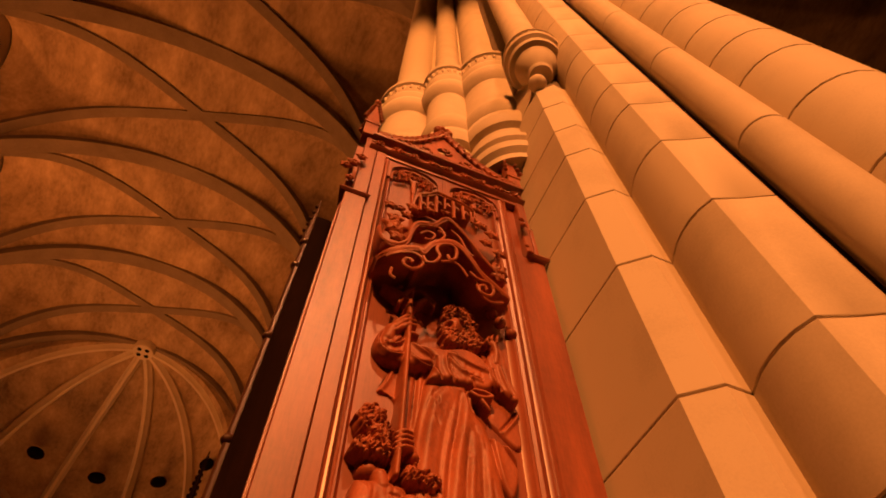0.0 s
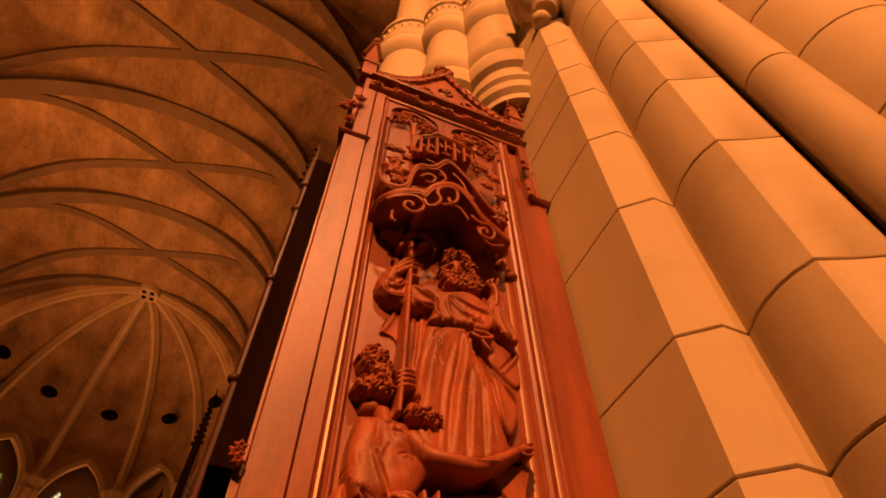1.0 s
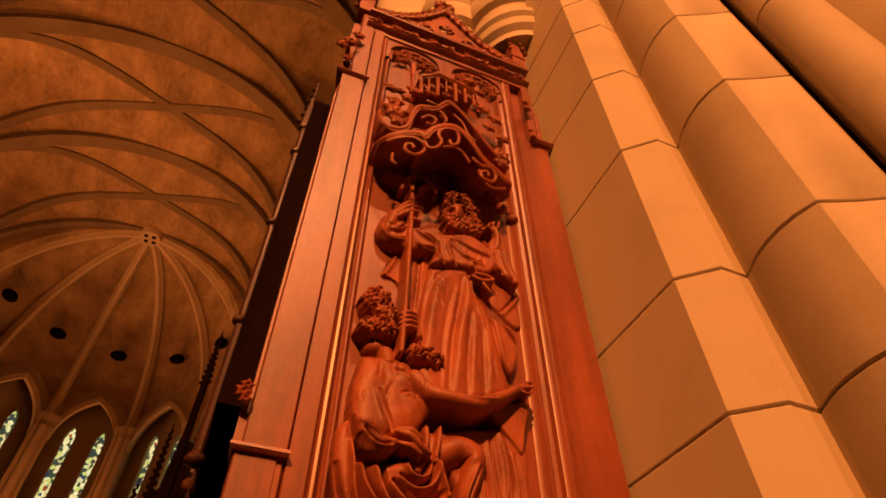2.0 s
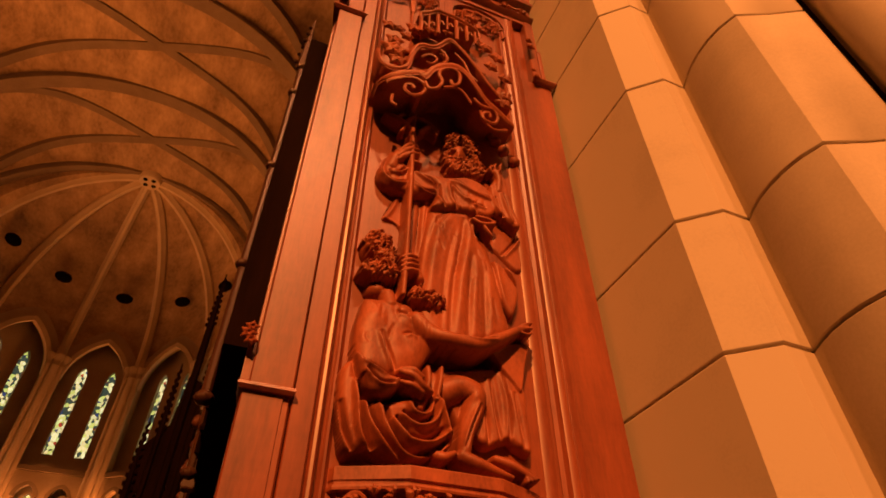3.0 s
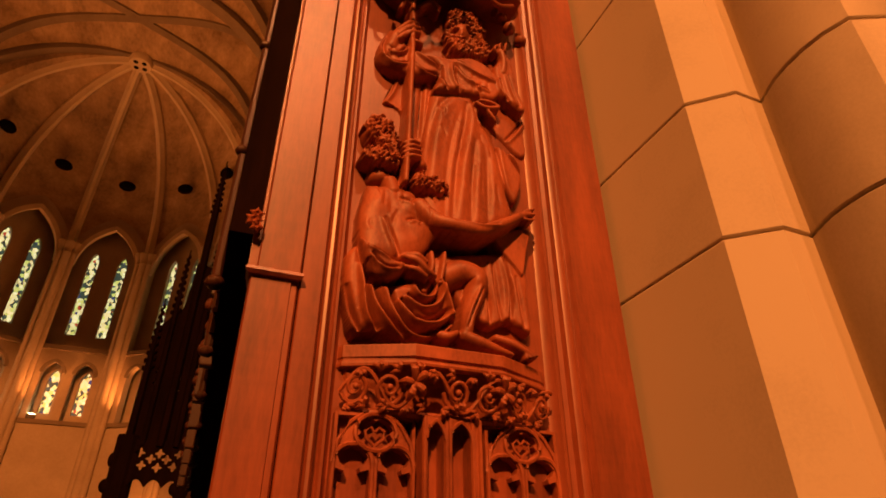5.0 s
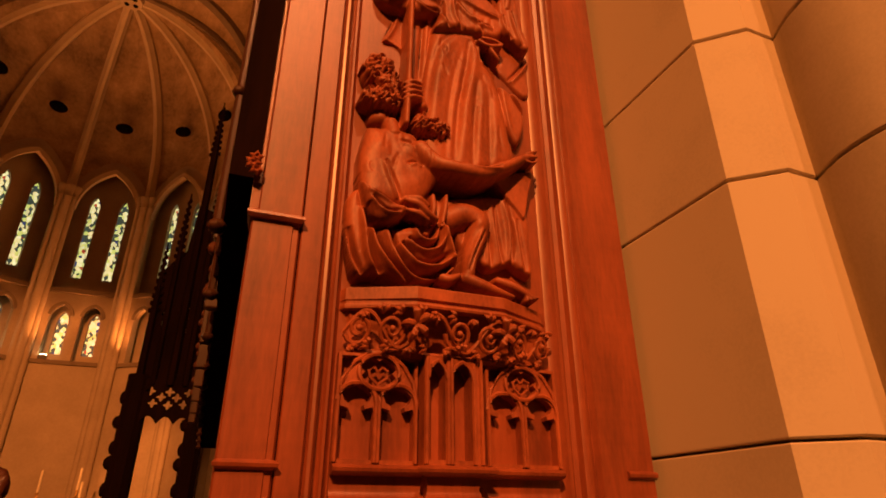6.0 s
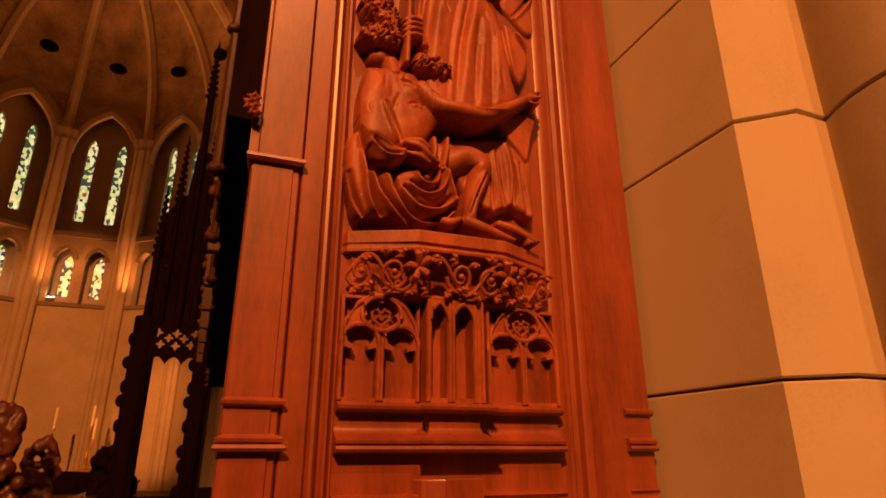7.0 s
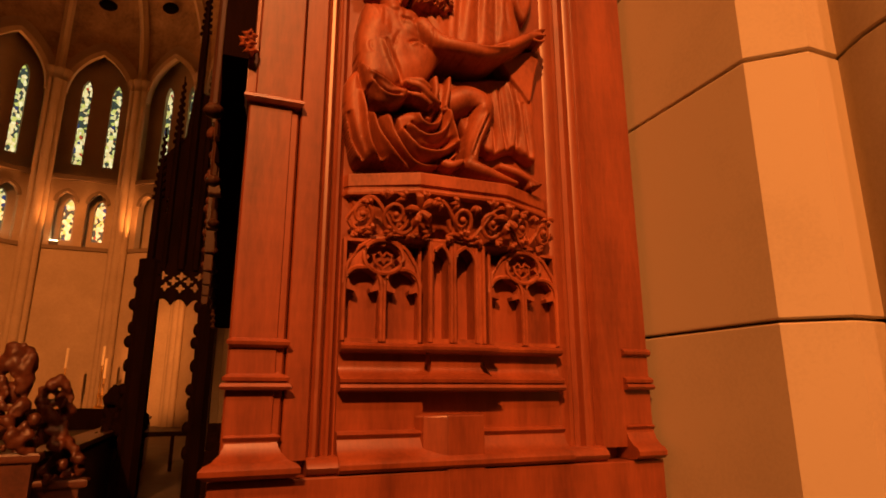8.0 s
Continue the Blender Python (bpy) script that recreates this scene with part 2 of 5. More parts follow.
for key, poly in SECTIONS.items():
    levels = COURSES if key == "buttress" else UPPER
    if key == "shaft_a":
        levels = [-1.6, -0.1, 1.23, 2.56, 3.9, 5.24, 6.6, 8.0, 9.4, 10.8, 12.2, 13.6, 15.0, 16.0]
    if key == "shaft_b":
        levels = [-1.6, -0.9, -0.3, 0.3, 0.87, 1.44, 2.01, 2.617, 3.136, 3.55, 3.98, 4.45, 5.0, 5.6, 6.3, 7.0, 8.0, 9.0, 10.0, 11.0, 12.0, 13.0, 14.0, 15.0, 16.0]
    for i, (a, b) in enumerate(zip(levels, levels[1:])):
        bm = bmesh.new()
        prism(bm, poly, EYE + a + 0.0045, EYE + b - 0.0045, 0.004)
        part("stone_block", bm, STONE, pier, smooth=key != "buttress")

bm = bmesh.new()
prism(bm, [(0.9, 2.65), (1.25, 1.98), (1.45, 1.40), (1.36, 0.97), (1.6, 0.92), (1.8, 1.2), (1.8, 2.65)], EYE + 4.7, EYE + 20)
part("upper_core", bm, STONE, pier)
bm = bmesh.new()
prism(bm, [(1.243, 1.7), (1.243, 1.04), (1.5, 1.04), (1.5, 1.7)], EYE + 4.756, EYE + 5.35)
part("pier_head", bm, STONE, pier)

bm = bmesh.new()
prism(bm, [(0.48, 2.46), (0.65, 2.20), (0.87, 1.95), (1.15, 1.80), (1.40, 1.66), (1.7, 1.95), (0.9, 2.75)], EYE + 4.1, EYE + 26)
part("shaft_core", bm, STONE, pier)

# vault shafts on their corbelled capitals
CAPS = [(0.555, 2.328, 0.266), (0.861, 1.890, 0.171), (1.334, 1.683, 0.314), (1.292, 0.926, 0.168)]
for i, (x, y, r) in enumerate(CAPS):
    sh = thing("vault_shaft", "round limestone vault shaft on a moulded corbel capital", "column", "vault shafts on the pier", m=pose(x, y, EYE + (7.02, 7.02, 7.02, 5.19)[i]))
    up = 0.0 if i < 3 else 0.12
    bm = bmesh.new()
    lathe(bm, [(r, 0.3 + up), (r, 20.0)], steps=24)
    part("shaft", bm, STONE, sh, smooth=True)
    bm = bmesh.new()
    k = r + 0.02
    prof = [(k * 0.95, -0.24), (k + 0.05, -0.20), (k + 0.06, -0.14), (k + 0.005, -0.11), (k, -0.02),
            (k + 0.03, 0.05), (k + 0.085, 0.10), (k + 0.09, 0.15), (k + 0.06, 0.17), (k + 0.06, 0.25), (k + 0.09, 0.27), (k + 0.085, 0.31), (k + 0.02, 0.34), (r, 0.36)]
    if i < 3:
        # a beaded, moulded cap over a tall drum, with two ringed stages below
        prof = [(r + o * 0.88, z * 0.88) for o, z in ((0.06, -3.34), (0.06, -3.25), (0.11, -3.2), (0.12, -3.1), (0.08, -3.05), (0.13, -3.0), (0.13, -2.93), (0.07, -2.88), (0.07, -2.66), (0.13, -2.62), (0.16, -2.5), (0.15, -2.36),
                (0.10, -2.3), (0.09, -2.2), (0.13, -2.14), (0.14, -2.0), (0.12, -1.85), (0.085, -1.79), (0.08, -0.97), (0.15, -0.9), (0.175, -0.78), (0.165, -0.66), (0.12, -0.6), (0.13, -0.5), (0.15, -0.42),
                (0.14, -0.34), (0.11, -0.3), (0.11, -0.25), (0.125, -0.22), (0.125, -0.02), (0.16, 0.0), (0.16, 0.1), (0.0, 0.14))]
    if i == 3:
        prof = [(0.05, -0.34), (0.10, -0.33), (0.115, -0.29), (0.095, -0.26), (0.13, -0.22), (0.175, -0.13), (0.195, -0.05), (0.24, -0.03), (0.25, 0.02), (0.205, 0.05)] + prof[6:]
        prof = [(q, z + up) for q, z in prof]
    lathe(bm, prof, steps=32)
    part("capital", bm, STONE, sh, smooth=True)
    bm = bmesh.new()
    for j in range(26):
        a = 2 * math.pi * j / 26
        c, s = math.cos(a), math.sin(a)
        if i < 3:
            ball(bm, ((r + 0.11) * c, (r + 0.11) * s, -0.105), (0.026, 0.026, 0.066), u=6, v=4)
        else:
            ball(bm, ((k + 0.068) * c, (k + 0.068) * s, 0.21 + up), 0.024, u=6, v=4)
    tagged(part("beading", bm, STONE, sh, smooth=True), kind="stuff")
    if i == 3:
        bm = bmesh.new()
        ball(bm, (-0.042, 0.033, -0.37), 0.078, u=20, v=14)
        part("ball_stop", bm, STONE, sh, smooth=True)

# ---- choir vault ----
HALF, SPRING, APEX, BAY = 7.9, 16.8, 25.2, 5.95


def groin(u, v):
    """Height of the groined web over a bay: flat-crowned along the diagonals, round at the cross arches."""
    m, a = min(abs(u), abs(v), 1.0), min(max(abs(u), abs(v)), 1.0)
    p = 3.5 - 1.5 * a ** 4
    return SPRING + (APEX - SPRING) * math.sqrt(max(1 - m ** p, 0))


RIBPROF = [(-0.21, 0.12), (-0.21, -0.22), (-0.13, -0.32), (-0.09, -0.74), (0.09, -0.74), (0.13, -0.32), (0.21, -0.22), (0.21, 0.12)]
WIDEPROF = [(-0.34, 0.12), (-0.34, -0.10), (-0.28, -0.14), (-0.26, -0.36), (-0.13, -0.44), (-0.10, -0.92), (0.10, -0.92), (0.13, -0.44), (0.26, -0.36), (0.28, -0.14), (0.34, -0.10), (0.34, 0.12)]
N = 28
for k in range(6):
    yc = -(k + 0.5) * BAY
    bay = thing("vault_bay", "board-marked concrete rib vault over the choir", "vault", kind="structure", m=pose(-7.25, 26.8, EYE, 0, 0, 2.4))
    bm = bmesh.new()
    grid = [[bm.verts.new((HALF * (2 * i / N - 1), yc + BAY / 2 * (2 * j / N - 1), groin(2 * i / N - 1, 2 * j / N - 1))) for j in range(N + 1)] for i in range(N + 1)]
    for i in range(N):
        for j in range(N):
            bm.faces.new((grid[i][j], grid[i + 1][j], grid[i + 1][j + 1], grid[i][j + 1]))
    part("vault_web", bm, VAULT, bay, smooth=True)
    for sgn in (1, -1):
        pts = [(HALF * u, yc + sgn * BAY / 2 * u, groin(u, u)) for u in [q / 24 - 1 for q in range(49)]]
        bm = bmesh.new()
        sweep(bm, pts, RIBPROF, (-sgn * BAY / 2, HALF, 0))
        part("diagonal_rib", bm, SHADERIB, bay, smooth=True)
    pts = [(HALF * u, yc + BAY / 2, groin(u, 1)) for u in [q / 24 - 1 for q in range(49)]]
    bm = bmesh.new()
    sweep(bm, pts, WIDEPROF, (0, 1, 0))
    part("transverse_rib", bm, SHADERIB, bay, smooth=True)
    for sx in (-1, 1):
        if sx < 0 or k <= 2:
            for dy, r in ((-0.42, 0.17), (0, 0.27), (0.42, 0.17)):
                bm = bmesh.new()
                lathe(bm, [(r, -1.6), (r, SPRING - 0.7), (r + 0.04, SPRING - 0.65), (r, SPRING - 0.6), (r + 0.02, SPRING - 0.35), (r + 0.14, SPRING - 0.12), (r + 0.14, SPRING), (r * 0.8, SPRING + 0.05)], sx * (HALF - 0.1), yc + BAY / 2 + dy, steps=16)
                part("wall_shaft", bm, WALL, bay, smooth=True)
        bm = bmesh.new()
        hole = pointed(yc, 2.2, 10.5, SPRING + 1, 22.5)
        pierced(bm, [(yc - BAY / 2, -1.6), (yc + BAY / 2, -1.6), (yc + BAY / 2, 25.2), (yc - BAY / 2, 25.2)], [hole], -0.35, 0.35)
        if sx > 0 and k >= 2:
            bm.free()
            continue
        part("side_wall", bm, WALL, bay, m=Matrix.Translation((sx * (HALF + 0.4), 0, 0)) @ Matrix.Rotation(radians(90), 4, "Z"))
        bm = bmesh.new()
        box(bm, sx * (HALF + 1.3) - 0.2, sx * (HALF + 1.3) + 0.2, yc - BAY / 2, yc + BAY / 2, 8, 25)
        part("clerestory_wall", bm, WALL, bay)

# ---- apse ----
RA, STEP = 7.2, 32.4
apse = thing("apse", "stone apse with tall lancet windows and radiating vault ribs", "apse", kind="structure", m=pose(-7.15, 26.8, EYE))
CH = RA * math.sin(radians(STEP / 2))
DEEP = RA * math.cos(radians(STEP / 2))


def apse_arch(u):
    """Height of the wall arch across one bay, u from -1 to 1."""
    return SPRING + 2.2 * (1 - abs(u) ** 1.5) ** 0.75


bm = bmesh.new()
SIDE = [q / 20 - 1 for q in range(41)]
pierced(bm, [(8.6, 10.0), (8.6, APEX + 1.0), (-8.6, APEX + 1.0), (-8.6, 10.0), (-7.0, 10.0)] + [(6.98 * u, SPRING + (APEX - SPRING - 0.1) * math.sqrt(max(1 - u * u, 0))) for u in SIDE] + [(7.0, 10.0)], [], -0.05, 1.3)
part("chancel_arch", bm, VAULT, apse)
bm = bmesh.new()
rings = []
SEG, RAD = 60, 24
A0 = 16.2 + 2 * STEP
for i in range(SEG + 1):
    a = -A0 + 2 * A0 * i / SEG
    u = ((a + STEP / 2) % STEP) / STEP * 2 - 1
    dd = DEEP / math.cos(radians(u * STEP / 2))
    line = []
    for j in range(RAD + 1):
        s = math.sin(j / RAD * math.pi / 2)
        end = apse_arch(u)
        z = end + (APEX - end) * (1 - s ** (2.0 + 0.5 * (1 - abs(u)))) ** (0.5 + 0.12 * (1 - abs(u)))
        line.append(bm.verts.new((s * dd * math.sin(radians(a)), s * dd * math.cos(radians(a)), z)))
    rings.append(line)
for a, b in zip(rings, rings[1:]):
    for j in range(RAD):
        if j == 0:
            bm.faces.new((a[0], b[1], a[1]))
        else:
            bm.faces.new((a[j], b[j], b[j + 1], a[j + 1]))
bmesh.ops.remove_doubles(bm, verts=bm.verts[:], dist=0.001)
part("vault_web", bm, VAULT, apse, smooth=True)
SLIM = [(-0.24, 0.1), (-0.24, -0.10), (-0.15, -0.20), (-0.08, -0.36), (0.08, -0.36), (0.15, -0.20), (0.24, -0.10), (0.24, 0.1)]
for k in range(-3, 3):
    a = radians((k + 0.5) * STEP)
    sx, sy = math.sin(a), math.cos(a)
    pts = []
    for j in range(25):
        s = math.sin(j / 24 * math.pi / 2)
        pts.append((s * RA * sx, s * RA * sy, SPRING + (APEX - SPRING) * math.sqrt(max(1 - s * s, 0))))
    bm = bmesh.new()
    sweep(bm, pts[1:], SLIM, (sy, -sx, 0))
    part("rib", bm, LITRIB, apse, smooth=True)
    bm = bmesh.new()
    for dx, r in ((-0.3, 0.16), (0, 0.24), (0.3, 0.16)):
        lathe(bm, [(r, -1.6), (r, SPRING - 0.7), (r + 0.03, SPRING - 0.65), (r, SPRING - 0.6), (r + 0.02, SPRING - 0.35), (r + 0.14, SPRING - 0.12), (r + 0.14, SPRING), (r * 0.8, SPRING + 0.05)], (RA - 0.25) * sx + dx * sy, (RA - 0.25) * sy - dx * sx, steps=14)
    part("wall_shaft", bm, WALL, apse, smooth=True)
bm = bmesh.new()
lathe(bm, [(0.2, APEX - 0.42), (0.55, APEX - 0.42), (0.62, APEX - 0.3), (0.62, APEX + 0.05)], steps=24)
part("boss", bm, LITRIB, apse, "carved ring boss", smooth=True)
# black discs stand in for the shade inside the boss piercings
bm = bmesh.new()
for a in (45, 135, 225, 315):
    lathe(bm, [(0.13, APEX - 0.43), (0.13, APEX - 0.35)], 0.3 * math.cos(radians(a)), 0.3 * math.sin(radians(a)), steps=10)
part("boss_hole_shade", bm, OPENING_SHADE, apse, "black discs for the shade in the piercings")
for k in range(-2, 3):
    a = k * STEP
    turn = pose(0, 0, 0, 0, 0, -a)
    # inner wall with the tall arch, triforium openings below it
    bm = bmesh.new()
    head = [(CH * (1 - 2 * i / 24), apse_arch(1 - 2 * i / 24) + 0.5) for i in range(25)]
    tall = pointed(0, 1.62, 11.0, 15.6, 18.3, 12)
    low = [pointed(s * 0.72, 0.50, 7.25, 9.55, 10.2, 6) for s in (-1, 1)]
    pierced(bm, [(-CH, -1.6), (CH, -1.6)] + head, [tall, *low], DEEP, DEEP + 0.4)
    part("inner_wall", bm, WALL, apse, m=turn)
    bm = bmesh.new()
    lancets = [pointed(s * 0.74, 0.24, 11.9, 16.2, 16.9, 6) for s in (-1, 1)]
    lows = [pointed(s * 0.73, 0.25, 7.7, 9.4, 9.95, 6) for s in (-1, 1)]
    pierced(bm, [(-CH * 1.1, -1.6), (CH * 1.1, -1.6), (CH * 1.1, 19.5), (-CH * 1.1, 19.5)], lancets + lows, DEEP + 0.75, DEEP + 1.1)
    part("window_wall", bm, WALL, apse, m=turn)
    for hole in lancets + lows:
        bm = bmesh.new()
        bm.faces.new([bm.verts.new((x, DEEP + 0.98, z)) for x, z in hole])
        w = part("window", bm, GLASS, apse, "leaded stained glass lancet", m=turn)
    # moulded hoods
    bm = bmesh.new()
    sweep(bm, [(x, DEEP - 0.02, z) for x, z in tall[2:]], [(-0.12, -0.14), (0.14, -0.14), (0.14, 0.12), (-0.12, 0.12)], (0, 1, 0))
    part("arch_mould", bm, LITRIB, apse, m=turn)
    bm = bmesh.new()
    for hole in low:
        sweep(bm, [(x, DEEP - 0.02, z) for x, z in hole[2:]], [(-0.08, -0.1), (0.08, -0.1), (0.08, 0.08), (-0.08, 0.08)], (0, 1, 0))
    box(bm, -CH + 0.4, CH - 0.4, DEEP - 0.14, DEEP - 0.01, 10.75, 10.98)
    box(bm, -CH + 0.4, CH - 0.4, DEEP - 0.12, DEEP - 0.01, 7.02, 7.22)
    part("string_course", bm, SHADERIB, apse, m=turn)
    # black ellipsoids on the webs, painted for the dark of the oculus vents
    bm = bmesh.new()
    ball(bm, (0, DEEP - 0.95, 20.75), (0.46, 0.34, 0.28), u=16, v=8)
    part("vent_shade", bm, OPENING_SHADE, apse, "black ellipsoid for the shade in a round opening", m=turn)

# plain walls that close the crossing and nave behind
bm = bmesh.new()
box(bm, -40, -39, -30, 60, 0, 30)
box(bm, 39, 40, -30, 60, 0, 30)
box(bm, -39, 39, -30, -29, 0, 30)
box(bm, -39, 39, 59, 60, 0, 30)
tagged(part("wall_outer", bm, WALL), "plain stone walls closing the church", "wall", kind="structure")
bm = bmesh.new()
box(bm, -40, 40, -30, 60, 30, 30.5)
tagged(part("ceiling", bm, VAULT), "dark high ceiling over the church", "ceiling", kind="structure")

# ---- carved stall end ----
def at(x, h, out=0.0):
    """A point of the carving, across and over the eye as the camera sees it; out slides it along the sight line from
    the relief's middle depth.
    """
    s = 1 - out / 1.42
    return Vector((x * s, 1.42 - out, EYE + h * s))


def run(bm, profile, x0, x1, y_mitre=None):
    """Extrudes a front line of (y, height) pairs sideways; with y_mitre the ends return round the corner."""
    rows = []
    for y, h in profile:
        d = (y_mitre - y) if y_mitre is not None else 0.0
        rows.append((bm.verts.new((x0 - d, y, EYE + h)), bm.verts.new((x1 + d, y, EYE + h))))
    back = 1.53
    rows.append((bm.verts.new((x0, back, EYE + profile[-1][1])), bm.verts.new((x1, back, EYE + profile[-1][1]))))
    rows.insert(0, (bm.verts.new((x0, back, EYE + profile[0][1])), bm.verts.new((x1, back, EYE + profile[0][1]))))
    for a, b in zip(rows, rows[1:] + rows[:1]):
        bm.faces.new((a[0], a[1], b[1], b[0]))
    bm.faces.new([r[0] for r in rows])
    bm.faces.new([r[1] for r in reversed(rows)])
    return bm


def upright(bm, line, h0, h1):
    """Extrudes a plan line of (x, y) pairs upwards, closed at the back."""
    poly = list(line) + [(line[-1][0], 1.53), (line[0][0], 1.53)]
    prism(bm, poly, EYE + h0, EYE + h1)
    return bm


def spiral(bm, c, r, turns, start, way, thick, out, n=22):
    """A carved volute in the panel's plane."""
    pts, rad = [], []
    for i in range(n + 1):
        f = i / n
        a = radians(start) + way * turns * 2 * math.pi * f
        rr = r * (1 - 0.82 * f)
        pts.append(at(c[0] + rr * math.cos(a), c[1] + rr * math.sin(a), out + 0.012 * f))
        rad.append(thick * (1 - 0.35 * f))
    tube(bm, pts, rad, 7)


def bez(pts, n=8):
    """A smooth line through points (Catmull-Rom)."""
    P = [Vector(q) for q in pts]
    P = [P[0]] + P + [P[-1]]
    res = []
    for i in range(1, len(P) - 2):
        for j in range(n):
            t = j / n
            a, b, c, d = P[i - 1], P[i], P[i + 1], P[i + 2]
            res.append(0.5 * ((2 * b) + (c - a) * t + (2 * a - 5 * b + 4 * c - d) * t * t + (3 * b - a - 3 * c + d) * t ** 3))
    res.append(P[-2])
    return res


def petal(bm, a, b, c, ra, rb, rc):
    """A soft leaf lobe through three points."""
    line = bez([a, b, c], 4)
    rad = [float(q) for q in np.interp(np.linspace(0, 2, len(line)), [0, 1, 2], [ra, rb, rc])]
    tube(bm, line, rad, 8)


def leaf(bm, c, size, spin, out):
    """A curled carved leaf of three lobes."""
    for k, (da, ln) in enumerate(((0, 1.0), (55, 0.75), (-55, 0.75))):
        a = radians(spin + da)
        tip = (c[0] + math.cos(a) * size * ln, c[1] + math.sin(a) * size * ln)
        mid = (c[0] + math.cos(a) * size * ln * 0.5, c[1] + math.sin(a) * size * ln * 0.5)
        petal(bm, at(*c, out), at(*mid, out + 0.016), at(*tip, out + 0.002), size * 0.14, size * 0.26, size * 0.07)


stall_end = thing("stall_end", "tall carved red oak choir stall end panel beside the stone pier", "stall end")
bm = bmesh.new()
box(bm, 0.03, 1.225, 1.50, 1.62, 0, EYE + 3.55)
part("back_board", bm, OAK, stall_end)
bm = bmesh.new()
upright(bm, [(0.157, 1.452), (0.160, 1.448), (0.214, 1.448), (0.217, 1.452)], -0.155, 3.5)
part("stile", bm, OAK, stall_end)
bm = bmesh.new()
upright(bm, [(1.040, 1.452), (1.043, 1.448), (1.218, 1.448), (1.222, 1.452)], -0.155, 2.765)
part("stile", bm, OAK, stall_end)
EDGE = [(0.0, 1.452), (0.006, 1.466), (0.012, 1.458), (0.020, 1.456), (0.027, 1.462), (0.031, 1.480), (0.040, 1.484), (0.046, 1.474), (0.053, 1.474), (0.058, 1.486), (0.064, 1.496), (0.068, 1.50)]
bm = bmesh.new()
upright(bm, [(0.217 + x, y) for x, y in EDGE], -0.15, 3.42)
part("edge_moulding", bm, OAK, stall_end, smooth=True)
bm = bmesh.new()
upright(bm, [(1.040 - x * 1.65, y) for x, y in reversed(EDGE)], -0.15, 3.42)
part("edge_moulding", bm, OAK, stall_end, smooth=True)
# pilasters: lower stage, weathering ledge, upper stage, second ledge, top stage
for x0, x1, side in ((0.026, 0.154, -1), (1.124, 1.222, 1)):
    bm = bmesh.new()
    if side < 0:
        upright(bm, [(x0, 1.446), (x0 + 0.004, 1.441), (x1 - 0.022, 1.441), (x1 - 0.02, 1.447), (x1 - 0.006, 1.447), (x1, 1.456)], -0.155, 0.72)
    else:
        upright(bm, [(x0, 1.452), (x1, 1.452)], 2.6, 2.765)
    pil = part("pilaster", bm, OAK, stall_end)
    if side < 0:
        bm = bmesh.new()
        upright(bm, [(x0 + 0.012, 1.436), (x0 + 0.016, 1.431), (x1 - 0.004, 1.431), (x1, 1.436)], 0.735, 2.765)
        part("upper_stage", bm, OAK, pil)
        bm = bmesh.new()
        run(bm, [(1.438, 0.748), (1.424, 0.738), (1.422, 0.729), (1.43, 0.72)], x0 - 0.002, x1 - 0.004, 1.435)
        part("ledge", bm, OAK, pil)
        bm = bmesh.new()
        box(bm, x0 - 0.010, x0 + 0.016, 1.44, 1.5, EYE + 0.73, EYE + 0.865, 0.002)
        part("side_strip", bm, OAK, pil)
        for (x, h), size in (((0.014, 0.894), 0.020), ((0.008, 0.874), 0.024), ((0.018, 0.855), 0.020)):
            bm = bmesh.new()
            for k in range(5):
                leaf(bm, (x, h), size, 72 * k + 500 * h, 0.0)
            ball(bm, at(x, h, 0.0), size * 0.6, u=8, v=6)
            part("crocket", bm, CARVED, pil, "curled leaf crocket", smooth=True)
    bm = bmesh.new()
    run(bm, [(1.44, 2.80), (1.415, 2.785), (1.412, 2.772), (1.425, 2.76)], x0, x1, 1.435)
    part("ledge", bm, OAK, pil)
    bm = bmesh.new()
    xa, xb = (x0 + 0.045, x1) if side < 0 else (x0, x1 - 0.045)
    upright(bm, [(xa, 1.455), (xa + 0.005, 1.448), (xb - 0.005, 1.448), (xb, 1.455)], 2.79, 3.62)
    part("top_stage", bm, OAK, pil)
    for (x, h), size in ((((0.072, 3.219), 0.040), ((0.038, 3.107), 0.046), ((0.000, 3.042), 0.040), ((0.038, 2.909), 0.03)) if side < 0 else (((1.116, 3.171), 0.026), ((1.123, 3.105), 0.028), ((1.112, 2.853), 0.018), ((1.125, 2.794), 0.022))):
        bm = bmesh.new()
        for k in range(5):
            leaf(bm, (x, h), size, 72 * k + 300 * x, 0.0)
        ball(bm, at(x, h, 0.0), size * 0.55, u=8, v=6)
        part("crocket", bm, CARVED, pil, "curled leaf crocket", smooth=True)
    bm = bmesh.new()
    cx = 0.035 if side < 0 else 1.185
    box(bm, cx - 0.012, cx + 0.012, 1.44, 1.5, EYE + 2.79, EYE + 3.12, 0.003)
    part("side_strip", bm, OAK, pil)
    # pinnacle
    px, tip = (0.075, 4.40) if side < 0 else (1.135, 4.48)
    bm = bmesh.new()
    prism(bm, [(px - 0.045, 1.42), (px + 0.045, 1.42), (px + 0.045, 1.51), (px - 0.045, 1.51)], EYE + 3.62, EYE + 3.86, 0.006)
    prism(bm, [(px - 0.055, 1.41), (px + 0.055, 1.41), (px + 0.055, 1.52), (px - 0.055, 1.52)], EYE + 3.80, EYE + 3.83, 0.004)
    top = bm.verts.new((px, 1.465, EYE + tip))
